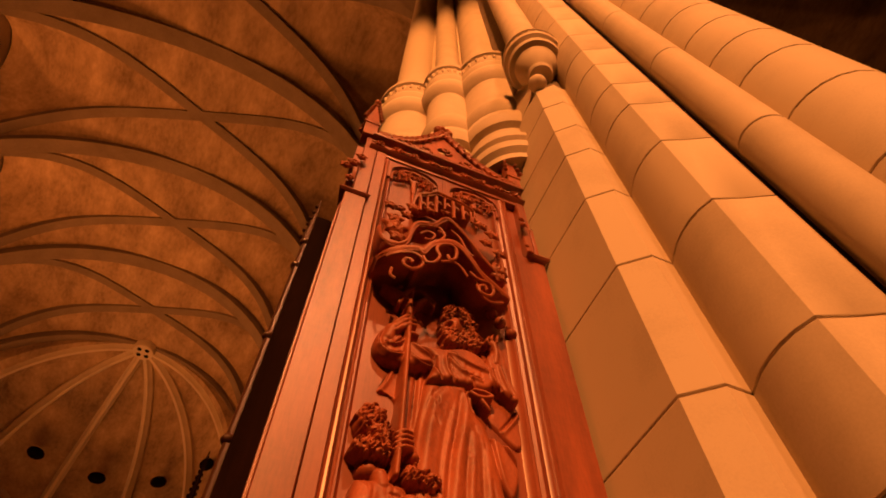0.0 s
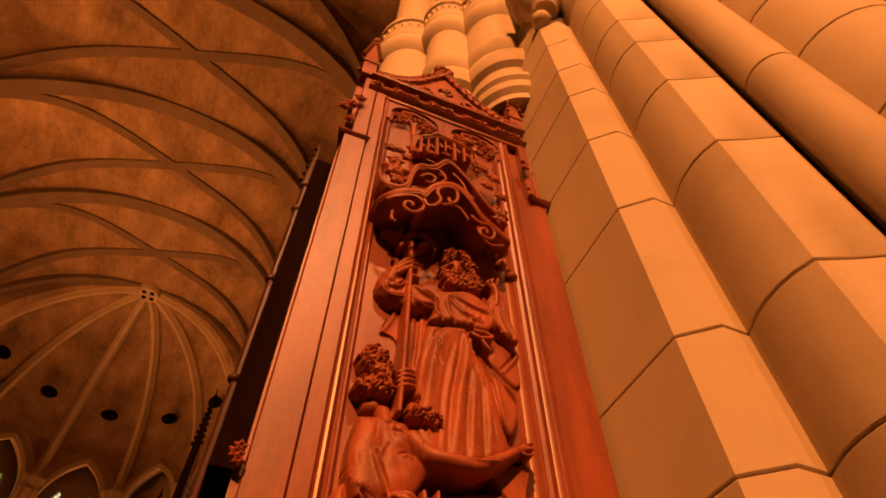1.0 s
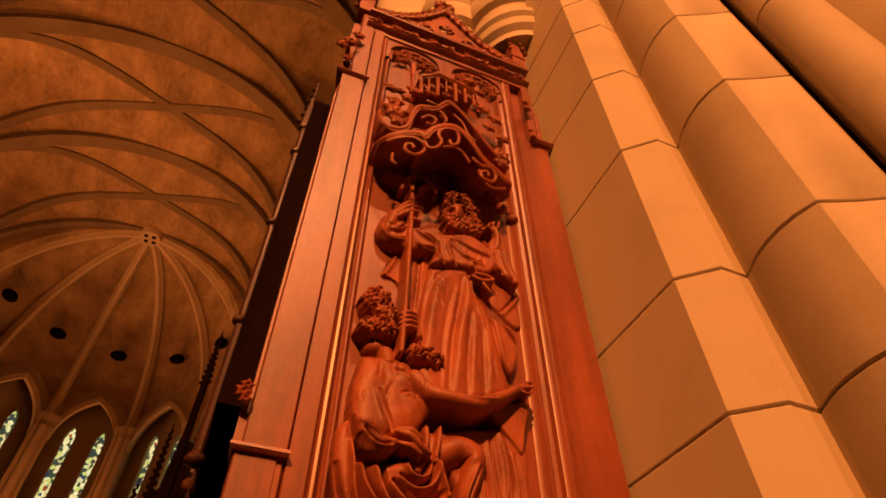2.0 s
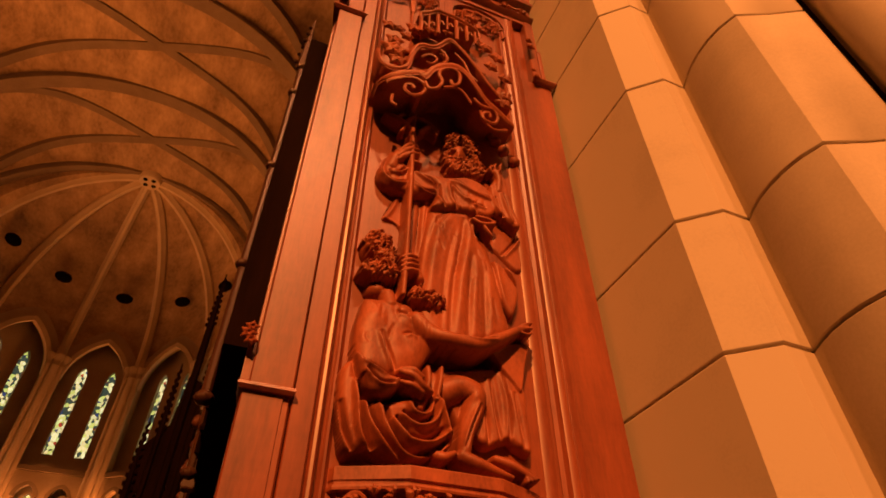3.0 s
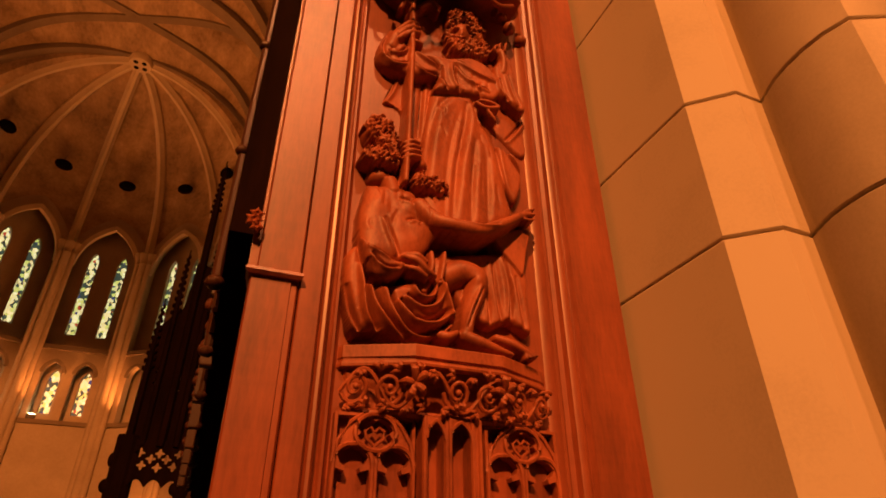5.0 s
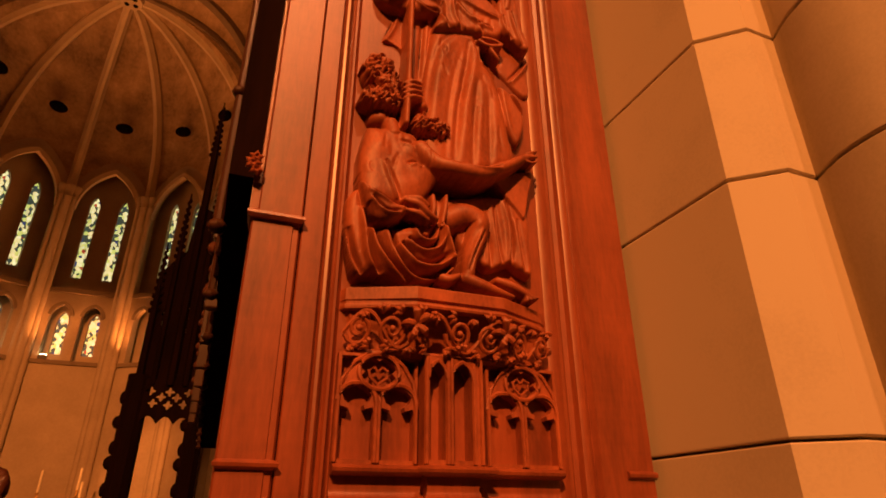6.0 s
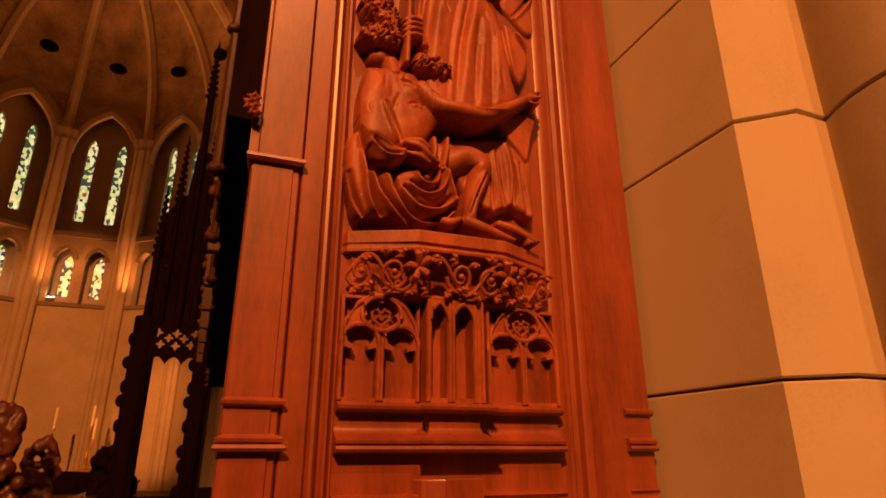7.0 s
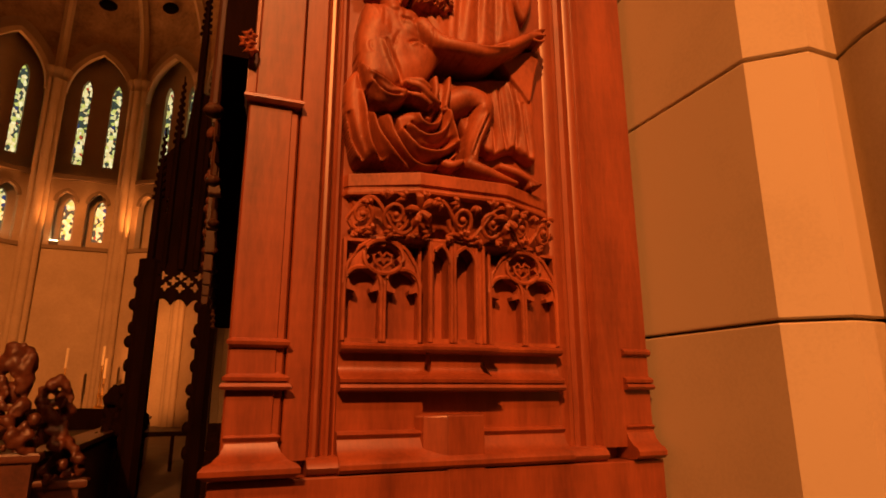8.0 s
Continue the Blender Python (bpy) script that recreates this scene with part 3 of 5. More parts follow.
    base = [bm.verts.new(q) for q in ((px - 0.045, 1.42, EYE + 3.86), (px + 0.045, 1.42, EYE + 3.86), (px + 0.045, 1.51, EYE + 3.86), (px - 0.045, 1.51, EYE + 3.86))]
    for j in range(4):
        bm.faces.new((base[j], base[(j + 1) % 4], top))
    for z in range(6):
        f = z / 6
        w = 0.05 * (1 - f) + 0.008
        for sx, sy in ((-1, -1), (1, -1), (1, 1), (-1, 1)):
            ball(bm, (px + sx * w, 1.465 + sy * w, EYE + 3.88 + (tip - 3.95) / 6 * z), (0.018, 0.018, 0.012), u=6, v=4)
    ball(bm, (px, 1.465, EYE + tip - 0.03), (0.030, 0.030, 0.030), u=8, v=6)
    part("pinnacle", bm, CARVED, stall_end, "crocketed carved pinnacle", smooth=True)

# base mouldings
LOW = [(1.500, 0.127), (1.468, 0.124), (1.454, 0.120), (1.447, 0.113), (1.449, 0.105), (1.458, 0.099), (1.482, 0.095), (1.486, 0.060), (1.481, 0.042), (1.466, 0.028), (1.452, 0.023), (1.444, 0.017), (1.446, 0.009),
       (1.456, 0.005), (1.444, 0.003), (1.439, -0.005), (1.444, -0.012), (1.480, -0.017), (1.484, -0.074), (1.464, -0.077), (1.454, -0.084), (1.460, -0.092), (1.464, -0.097), (1.454, -0.118), (1.436, -0.134),
       (1.421, -0.139), (1.412, -0.147), (1.413, -0.156), (1.424, -0.163), (1.440, -0.166)]
LOW = [(y, float(np.interp(h, [-0.166, -0.139, -0.097, -0.074, -0.017, 0.028, 0.060, 0.095, 0.127], [-0.190, -0.157, -0.113, -0.094, -0.002, 0.040, 0.066, 0.095, 0.125]))) for y, h in LOW]
bm = bmesh.new()
run(bm, LOW, 0.288, 0.925)
part("base_moulding", bm, OAK, stall_end, smooth=True)
bm = bmesh.new()
run(bm, [(y - 0.030, h) for y, h in LOW[:18]], 0.524, 0.672, 1.452)
part("base_moulding", bm, OAK, stall_end, smooth=True)
for x0, x1, dy in ((0.036, 0.146, -0.022), (1.125, 1.222, -0.014)):
    bm = bmesh.new()
    run(bm, [(y + dy, h + 0.002) for y, h in LOW], x0, x1, 1.442 if x0 < 1 else None)
    part("base_moulding", bm, OAK, stall_end, smooth=True)
bm = bmesh.new()
run(bm, [(1.447, -0.150), (1.43, -0.162), (1.424, -0.172), (1.43, -0.183), (1.442, -0.190)], 0.215, 0.29)
part("base_moulding", bm, OAK, stall_end, smooth=True)
bm = bmesh.new()
run(bm, [(1.447, -0.150), (1.43, -0.162), (1.424, -0.172), (1.43, -0.183), (1.442, -0.190)], 0.92, 1.045)
part("base_moulding", bm, OAK, stall_end, smooth=True)
bm = bmesh.new()
box(bm, 0.562, 0.664, 1.4255, 1.5, EYE - 0.40, EYE - 0.058, 0.004)
part("plain_block", bm, OAK, stall_end, "plain unfinished wooden block")
bm = bmesh.new()
prism(bm, [(0.486, 1.5), (0.505, 1.45), (0.562, 1.4275), (0.562, 1.5)], EYE - 0.30, EYE - 0.060, 0.004)
part("plain_block", bm, OAK, stall_end)
bm = bmesh.new()
box(bm, 0.005, 1.232, 1.428, 1.62, 0.0, EYE - 0.191, 0.004)
part("plinth", bm, OAK, stall_end)

# blind tracery
def trefoil(c, w):
    """A light with a cusped, pointed head."""
    right = [(w, 0.132), (w, 0.246), (w * 0.92, 0.258), (w * 0.45, 0.252), (w * 0.40, 0.262), (w * 0.72, 0.272), (w * 0.86, 0.288), (w * 0.55, 0.303)]
    return [(c + x, h) for x, h in right] + [(c, 0.314)] + [(c - x, h) for x, h in reversed(right)]


def bar(parent, pts, radii, sides=6):
    b = bmesh.new()
    tube(b, pts, radii, sides)
    return part("tracery_bar", b, CARVED, parent, smooth=True)


for x0, x1, lights in ((0.288, 0.502, 2), (0.702, 0.925, 2)):
    w = (x1 - x0)
    mid = (x0 + x1) / 2
    bm = bmesh.new()
    q = w / 4
    holes = [trefoil(mid + s * q, q * 0.84) for s in (-1, 1)]
    holes.append([(mid + 0.046 * math.cos(radians(a)) * (1.05 if a % 90 else 0.8), 0.346 + 0.038 * math.sin(radians(a)) * (1.05 if a % 90 else 0.82)) for a in range(0, 360, 15)])
    for s in (-1, 1):
        holes.append([(mid + s * w * 0.46, 0.300), (mid + s * w * 0.46, 0.385), (mid + s * w * 0.22, 0.387), (mid + s * w * 0.33, 0.352), (mid + s * w * 0.42, 0.32)][::s])
    pierced(bm, [(x0, 0.122), (x1, 0.122), (x1, 0.394), (x0, 0.394)], holes, 1.468, 1.505)
    tr = part("blind_tracery", bm, CARVED, stall_end, m=Matrix.Translation((0, 0, EYE)))
    for s in (-1, 1):
        c = mid + s * q
        hd = pointed(c, q * 0.92, 0.135, 0.272, 0.318, 6)[2:]
        bar(tr, [(x, 1.466, z) for x, z in hd], 0.0065, 6)
        for sx in (-1, 1):
            bar(tr, [(c + sx * q * 0.92, 1.466, 0.125), (c + sx * q * 0.92, 1.466, 0.274)], 0.006, 6)
    bar(tr, [(mid + 0.054 * math.cos(radians(a)), 1.463, 0.348 + 0.046 * math.sin(radians(a))) for a in range(-45, 320, 15)], 0.006, 6)
    for sx in (-1, 1):
        bar(tr, [(mid, 1.474, 0.316), (mid + sx * 0.022, 1.472, 0.334), (mid + sx * 0.026, 1.472, 0.352), (mid + sx * 0.010, 1.474, 0.362), (mid + sx * 0.002, 1.474, 0.350)], 0.0045)
    for s in (-1, 1):
        bar(tr, [(mid + s * w * 0.49, 1.466, 0.27), (mid + s * w * 0.44, 1.466, 0.325), (mid + s * w * 0.30, 1.466, 0.372), (mid + s * w * 0.16, 1.466, 0.392)], 0.006, 6)
bm = bmesh.new()
pierced(bm, [(0.515, 0.122), (0.682, 0.122), (0.682, 0.398), (0.515, 0.398)], [pointed(0.551, 0.022, 0.135, 0.345, 0.380, 5), pointed(0.622, 0.027, 0.135, 0.345, 0.384, 5)], 1.446, 1.505)
tr = part("blind_tracery", bm, CARVED, stall_end, m=Matrix.Translation((0, 0, EYE)))
for x in (0.520, 0.580, 0.590, 0.655, 0.676):
    bar(tr, [(x, 1.444, 0.125), (x, 1.444, 0.396)], 0.0065, 6)
for c, hw in ((0.551, 0.027), (0.622, 0.032)):
    bar(tr, [(x, 1.443, z) for x, z in pointed(c, hw, 0.13, 0.34, 0.388, 5)[2:]], 0.006, 6)

# corbel shelf under the figures
PLAN = [(0.286, 1.50), (0.296, 1.478), (0.475, 1.398), (0.735, 1.398), (0.900, 1.478), (0.924, 1.50)]


def shelf_ring(k, h):
    cx, cy = 0.605, 1.50
    return [(cx + (x - cx) * (1 - k * 0.12), cy + (y - cy) * (1 - k), EYE + h) for x, y in PLAN]


bm = bmesh.new()
levels = [(0.0, 0.574), (-0.01, 0.571), (-0.01, 0.540), (0.07, 0.536), (0.07, 0.530), (-0.03, 0.527), (-0.05, 0.521), (-0.03, 0.515), (0.18, 0.510)]
rings = [[bm.verts.new(q) for q in shelf_ring(k, h)] for k, h in levels]
for a, b in zip(rings, rings[1:]):
    for j in range(len(PLAN) - 1):
        bm.faces.new((a[j], a[j + 1], b[j + 1], b[j]))
bm.faces.new(rings[0])
shelf = part("corbel_shelf", bm, CARVED, stall_end, "moulded three-sided shelf with a foliage frieze")
bm = bmesh.new()
levels = [(0.35, 0.514), (0.62, 0.48), (0.78, 0.44), (0.86, 0.415), (0.55, 0.408), (0.50, 0.40), (0.60, 0.392), (0.85, 0.388)]
rings = [[bm.verts.new(q) for q in shelf_ring(k, h)] for k, h in levels]
for a, b in zip(rings, rings[1:]):
    for j in range(len(PLAN) - 1):
        bm.faces.new((a[j], a[j + 1], b[j + 1], b[j]))
part("cove", bm, CARVED, shelf)
bm = bmesh.new()


def frieze_y(x):
    if x < 0.475:
        return 0.02 + (x - 0.29) * 0.16 / 0.185 * 0.3
    if x > 0.735:
        return 0.02 + (0.915 - x) * 0.16 / 0.18 * 0.3
    return 0.068


def fz(x, h, lift=0.0):
    o = frieze_y(x) - (0.50 - h) * 0.35 + lift - 0.03
    return Vector((x, 1.44 - o, EYE + h))


for c, r, s0, way in ((0.33, 0.035, 200, 1), (0.415, 0.04, 20, -1), (0.60, 0.038, 180, 1), (0.69, 0.036, 0, -1), (0.79, 0.032, 190, 1), (0.875, 0.030, 10, -1)):
    pts, rad = [], []
    for i in range(21):
        f = i / 20
        a = radians(s0) + way * 1.5 * 2 * math.pi * f
        rr = r * (1 - 0.75 * f)
        pts.append(fz(c + rr * math.cos(a), 0.455 + 1.15 * rr * math.sin(a), 0.012 * f))
        rad.append(0.0095 * (1 - 0.3 * f))
    tube(bm, pts, [q * 0.72 for q in rad], 7)
    ball(bm, fz(c, 0.455, 0.012), 0.009, u=8, v=6)
tube(bm, [fz(x, 0.455 + 0.045 * math.sin((x - 0.3) * 34), 0.004) for x in [0.292 + 0.62 * i / 60 for i in range(61)]], 0.006, 6)
for i in range(24):
    x = 0.30 + 0.6 * (i + 0.5) / 24
    h = 0.455 + 0.042 * (1 if i % 2 else -1)
    a = random.uniform(0, 6.28)
    for da in (-0.8, 0, 0.8):
        petal(bm, fz(x, h), fz(x + 0.013 * math.cos(a + da), h + 0.013 * math.sin(a + da), 0.010), fz(x + 0.024 * math.cos(a + da), h + 0.024 * math.sin(a + da), 0.0), 0.004, 0.0065, 0.002)
for d in ((0.475, 0.0), (0.735, 0.0)):
    for k in range(5):
        a = radians(36 + 72 * k)
        petal(bm, fz(d[0], 0.468, 0.012), fz(d[0] + 0.024 * math.cos(a), 0.468 + 0.03 * math.sin(a), 0.026), fz(d[0] + 0.04 * math.cos(a), 0.468 + 0.045 * math.sin(a), 0.006), 0.007, 0.011, 0.003)
part("foliage_frieze", bm, CARVED, shelf, "scrolling carved vine leaves", smooth=True)

# nodding canopy over the figure
bm = bmesh.new()
LOBE = bez([(0.258, 2.191,0.03), (0.273, 2.257,0.07), (0.317, 2.323,0.11), (0.398, 2.398,0.14), (0.466, 2.436,0.155), (0.493, 2.426,0.16), (0.537, 2.523,0.17), (0.621, 2.599,0.175), (0.685, 2.587,0.17), (0.745, 2.497,0.155), (0.792, 2.401,0.135), (0.867, 2.328,0.10), (0.933, 2.255,0.05)], 6)
sweepline = [at(*q) for q in LOBE]


def ribbon(bm, line, half, depth):
    """A carved band that follows a line and runs back towards the panel."""
    rings = []
    for i, q in enumerate(line):
        t = line[min(i + 1, len(line) - 1)] - line[max(i - 1, 0)]
        n = Vector((-t.z, 0, t.x)).normalized()
        rings.append([bm.verts.new(v) for v in (q + n * half, q + n * half * 0.4 - Vector((0, 0.006, 0)), q - n * half * 0.4 - Vector((0, 0.006, 0)), q - n * half, q - n * half + Vector((0, depth, 0)), q + n * half + Vector((0, depth, 0)))])
    for a, b in zip(rings, rings[1:]):
        for j in range(6):
            bm.faces.new((a[j], a[(j + 1) % 6], b[(j + 1) % 6], b[j]))
    bm.faces.new(rings[0])
    bm.faces.new(rings[-1][::-1])


ribbon(bm, sweepline, 0.014, 0.27)
canopy = part("canopy", bm, CARVED, stall_end, "nodding ogee canopy of scrolls and crockets", smooth=True)
bm = bmesh.new()
ribbon(bm, [at(x, h - 0.034, o - 0.004) for x, h, o in LOBE[3:-3]], 0.007, 0.05)
UPPER_BAND = bez([(0.250, 2.504,0.02), (0.273, 2.409,0.05), (0.334, 2.396,0.07), (0.395, 2.455,0.085), (0.416, 2.580,0.09), (0.452, 2.682,0.10), (0.535, 2.720,0.11), (0.607, 2.833,0.115), (0.661, 2.805,0.115), (0.737, 2.696,0.10), (0.821, 2.542,0.08), (0.928, 2.385,0.04)], 6)
ribbon(bm, [at(*q) for q in UPPER_BAND], 0.010, 0.12)
ribbon(bm, [at(x + 0.006, h - 0.028, o - 0.004) for x, h, o in UPPER_BAND[3:-3]], 0.006, 0.05)
part("hood_band", bm, CARVED, canopy, smooth=True)
bm = bmesh.new()
for line, thick in (([(0.306, 2.257,0.10), (0.362, 2.320,0.125), (0.434, 2.364,0.14), (0.487, 2.335,0.145), (0.477, 2.271,0.14), (0.434, 2.227,0.135), (0.395, 2.242,0.13), (0.395, 2.286,0.13), (0.422, 2.302,0.135), (0.435, 2.280,0.135)], 0.0085),
                    ([(0.486, 2.365,0.15), (0.505, 2.325,0.155), (0.545, 2.349,0.16), (0.571, 2.415,0.165), (0.556, 2.469,0.17), (0.571, 2.522,0.172), (0.624, 2.561,0.175), (0.661, 2.534,0.17), (0.659, 2.458,0.165), (0.628, 2.418,0.16), (0.614, 2.451,0.16)], 0.0085),
                    ([(0.574, 2.371,0.16), (0.634, 2.406,0.155), (0.679, 2.386,0.15), (0.716, 2.318,0.14)], 0.007),
                    ([(0.730, 2.365,0.135), (0.770, 2.329,0.13), (0.824, 2.329,0.115), (0.851, 2.277,0.105), (0.828, 2.219,0.10), (0.782, 2.222,0.11), (0.772, 2.264,0.115), (0.804, 2.290,0.115), (0.813, 2.257,0.11)], 0.0085),
                    ([(0.758, 2.332,0.12), (0.775, 2.219,0.105), (0.825, 2.173,0.09), (0.891, 2.198,0.07)], 0.007),
                    ([(0.442, 2.621,0.085), (0.497, 2.658,0.095), (0.567, 2.693,0.10), (0.599, 2.631,0.10), (0.574, 2.580,0.10)], 0.007),
                    ([(0.462, 2.565,0.08), (0.504, 2.616,0.09), (0.542, 2.605,0.095), (0.524, 2.548,0.09), (0.488, 2.536,0.085)], 0.007),
                    ([(0.639, 2.716,0.10), (0.687, 2.664,0.10), (0.719, 2.569,0.10), (0.756, 2.525,0.10)], 0.006),
                    ([(0.339, 2.182,0.08), (0.337, 2.127,0.075), (0.360, 2.113,0.075)], 0.007)):
    tube(bm, [at(*q) for q in bez(line, 5)], thick, 7)
part("volute_work", bm, CARVED, canopy, "thin curling volutes", smooth=True)
# soffit: knots of foliage deep under the hood
bm = bmesh.new()
rnd = random.Random(4)
for i in range(26):
    x = 0.31 + 0.6 * i / 25
    base = np.interp(x, [0.29, 0.40, 0.48, 0.60, 0.72, 0.82, 0.92], [2.20, 2.22, 2.24, 2.30, 2.24, 2.10, 2.02])
    h = base - 0.06 * rnd.random()
    r = rnd.uniform(0.018, 0.032)
    ball(bm, at(x + rnd.uniform(-0.02, 0.02), h, rnd.uniform(-0.06, -0.01)), (r, r * 1.1, r * 0.8), Matrix.Rotation(rnd.uniform(0, 3), 4, "Y"), u=9, v=6)
part("soffit_foliage", bm, CARVED, canopy, "deep cut leaves in shadow", smooth=True)
# tabernacle work above the hood
bm = bmesh.new()
roof = [(0.443, 2.957,0.05), (0.451, 3.013,0.06), (0.495, 3.054,0.08), (0.551, 3.120,0.09), (0.645, 3.109,0.09), (0.718, 3.090,0.075), (0.781, 3.050,0.04)]
ribbon(bm, [at(*q) for q in roof], 0.010, 0.16)
ribbon(bm, [at(x, h - 0.04, o - 0.01) for x, h, o in roof], 0.006, 0.05)
for (x, h), low_end, o, thick in (((0.453, 2.944), 0.13, 0.06, 0.010), ((0.497, 2.976), 0.10, 0.07, 0.006), ((0.549, 3.022), 0.17, 0.085, 0.011), ((0.601, 3.033), 0.10, 0.085, 0.006), ((0.655, 3.029), 0.17, 0.085, 0.011), ((0.715, 3.017), 0.13, 0.07, 0.009), ((0.764, 2.982), 0.09, 0.045, 0.007)):
    tube(bm, [at(x, h - low_end, o), at(x, h + 0.03, o)], thick, 6)
    tube(bm, [at(*q) for q in bez([(x + 0.004, h - 0.06, o), (x + 0.018, h - 0.02, o), (x + 0.034, h - 0.055, o)], 4)], 0.006, 6)
part("tabernacle", bm, CARVED, canopy, "small carved arcade with a gabled roof", smooth=True)
for (x, h), o, s in (((0.330, 2.546), 0.055, 0.078), ((0.347, 2.468), 0.055, 0.055), ((0.892, 2.477), 0.040, 0.062), ((0.893, 2.416), 0.035, 0.05), ((0.421, 2.818), 0.03, 0.050), ((0.381, 2.713), 0.02, 0.038), ((0.823, 2.889), 0.03, 0.046), ((0.889, 2.830), 0.02, 0.050), ((0.846, 2.717), 0.03, 0.042),
                     ((0.757, 3.164), 0.02, 0.040), ((0.812, 3.072), 0.0, 0.040), ((0.513, 2.858), 0.05, 0.036), ((0.608, 2.899), 0.06, 0.034), ((0.289, 2.761), 0.0, 0.044), ((0.340, 2.760), 0.0, 0.036), ((0.772, 2.602), 0.06, 0.038), ((0.685, 2.722), 0.07, 0.036), ((0.323, 2.636), 0.03, 0.05), ((0.921, 2.647), 0.01, 0.042), ((0.580, 2.653), 0.08, 0.028)):
    bm = bmesh.new()
    for k in range(5):
        leaf(bm, (x, h), s, 72 * k + 40 * x, o)
    ball(bm, at(x, h, o + 0.012), s * 0.35, u=8, v=6)
    part("crocket", bm, CARVED, canopy, "knobbly leaf crocket", smooth=True)

# arched heads of the field, with cusped tracery
for x0, x1 in ((0.268, 0.575), (0.655, 0.985)):
    mid, hw = (x0 + x1) / 2, (x1 - x0) / 2
    bm = bmesh.new()
    pierced(bm, [(x0 - 0.04, 3.20), (x0, 3.20)] + [(mid - hw * math.cos(radians(a)), 3.27 + 0.15 * math.sin(radians(a)) ** 0.7) for a in range(0, 181, 12)] + [(x1, 3.20), (x1 + 0.04, 3.20), (x1 + 0.04, 3.50), (x0 - 0.04, 3.50)], [], 1.466, 1.505)
    hd = part("field_head", bm, OAK, stall_end, m=Matrix.Translation((0, 0, EYE)))
    bm = bmesh.new()
    o = -0.06
    for s in (-1, 1):
        tube(bm, [(mid + s * hw * 0.95, 1.475, 3.18), (mid + s * hw * 0.9, 1.475, 3.30), (mid + s * hw * 0.5, 1.475, 3.36), (mid, 1.475, 3.38)], 0.010, 6)
        tube(bm, [(mid + s * hw * 0.02, 1.478, 3.10), (mid + s * hw * 0.06, 1.478, 3.24), (mid + s * hw * 0.35, 1.478, 3.33), (mid + s * hw * 0.8, 1.478, 3.31)], 0.009, 6)
        for dx, dz in ((0.35, 3.24), (0.62, 3.22), (0.78, 3.27), (0.2, 3.31), (0.5, 3.29)):
            x = mid + s * hw * dx
            for k in range(3):
                a = radians(70 + 120 * k + 50 * dx)
                tube(bm, [(x, 1.478, dz), (x + 0.02 * math.cos(a), 1.466, dz + 0.026 * math.sin(a)), (x + 0.034 * math.cos(a), 1.478, dz + 0.042 * math.sin(a))], [0.007, 0.012, 0.004], 6)
    tube(bm, [(mid, 1.478, 2.95), (mid, 1.478, 3.24)], 0.008, 6)
    part("cusped_tracery", bm, CARVED, hd, smooth=True, m=None)
bm = bmesh.new()
upright(bm, [(0.600, 1.47), (0.606, 1.464), (0.632, 1.464), (0.638, 1.47)], 2.9, 3.45)
part("mullion", bm, OAK, stall_end)

# cornice with leaf frieze, cresting above
bm = bmesh.new()
run(bm, [(1.455, 3.655), (1.415, 3.65), (1.405, 3.64), (1.41, 3.625), (1.44, 3.615), (1.455, 3.60), (1.458, 3.51), (1.44, 3.50), (1.425, 3.49), (1.42, 3.478), (1.43, 3.468), (1.452, 3.455), (1.455, 3.43)], 0.10, 1.185)
cornice = part("cornice", bm, OAK, stall_end, "moulded cornice with a carved leaf frieze", smooth=True)
bm = bmesh.new()
for i in range(9):
    x = 0.16 + 0.12 * i
    way = 1 if i % 2 else -1
    tube(bm, [(x - 0.055, 1.45, EYE + 3.555 - way * 0.028), (x - 0.02, 1.44, EYE + 3.555 - way * 0.01), (x + 0.02, 1.44, EYE + 3.555 + way * 0.02), (x + 0.06, 1.45, EYE + 3.555 + way * 0.03)], 0.008, 6)
    for k in range(5):
        a = radians(72 * k + 30 * i)
        tube(bm, [(x, 1.448, EYE + 3.555), (x + 0.022 * math.cos(a), 1.434, EYE + 3.555 + 0.020 * math.sin(a)), (x + 0.04 * math.cos(a), 1.45, EYE + 3.555 + 0.034 * math.sin(a))], [0.008, 0.013, 0.004], 6)
part("leaf_frieze", bm, CARVED, cornice, smooth=True)
bm = bmesh.new()
ogee = bez([(0.16, 1.44, EYE + 3.68), (0.30, 1.44, EYE + 3.74), (0.42, 1.44, EYE + 3.86), (0.55, 1.44, EYE + 4.06), (0.60, 1.44, EYE + 4.14), (0.69, 1.44, EYE + 4.03), (0.84, 1.44, EYE + 3.84), (0.98, 1.44, EYE + 3.73), (1.10, 1.44, EYE + 3.68)], 6)
pierced(bm, [(0.15, 3.64), (1.11, 3.64)] + [(q.x, q.z - EYE - 0.02) for q in reversed(ogee)], [arc(0.48, 3.76, 0.05, 0, 330, 11), arc(0.62, 3.86, 0.06, 0, 330, 11), arc(0.77, 3.76, 0.05, 0, 330, 11)], 1.45, 1.48)
for c in bm.verts:
    c.co.z += EYE
tube(bm, ogee, 0.016, 7)
for i in range(0, len(ogee), 2):
    q = ogee[i]
    for k in range(4):
        a = radians(25 + 43 * k)
        tube(bm, [q, q + Vector((0.03 * math.cos(a), -0.012, 0.034 * math.sin(a))), q + Vector((0.045 * math.cos(a), 0.0, 0.055 * math.sin(a)))], [0.010, 0.016, 0.006], 6)
for k in range(7):
    a = radians(51 * k)
    ball(bm, (0.60 + 0.05 * math.cos(a), 1.44, EYE + 4.21 + 0.045 * math.sin(a)), (0.03, 0.035, 0.026), u=8, v=6)
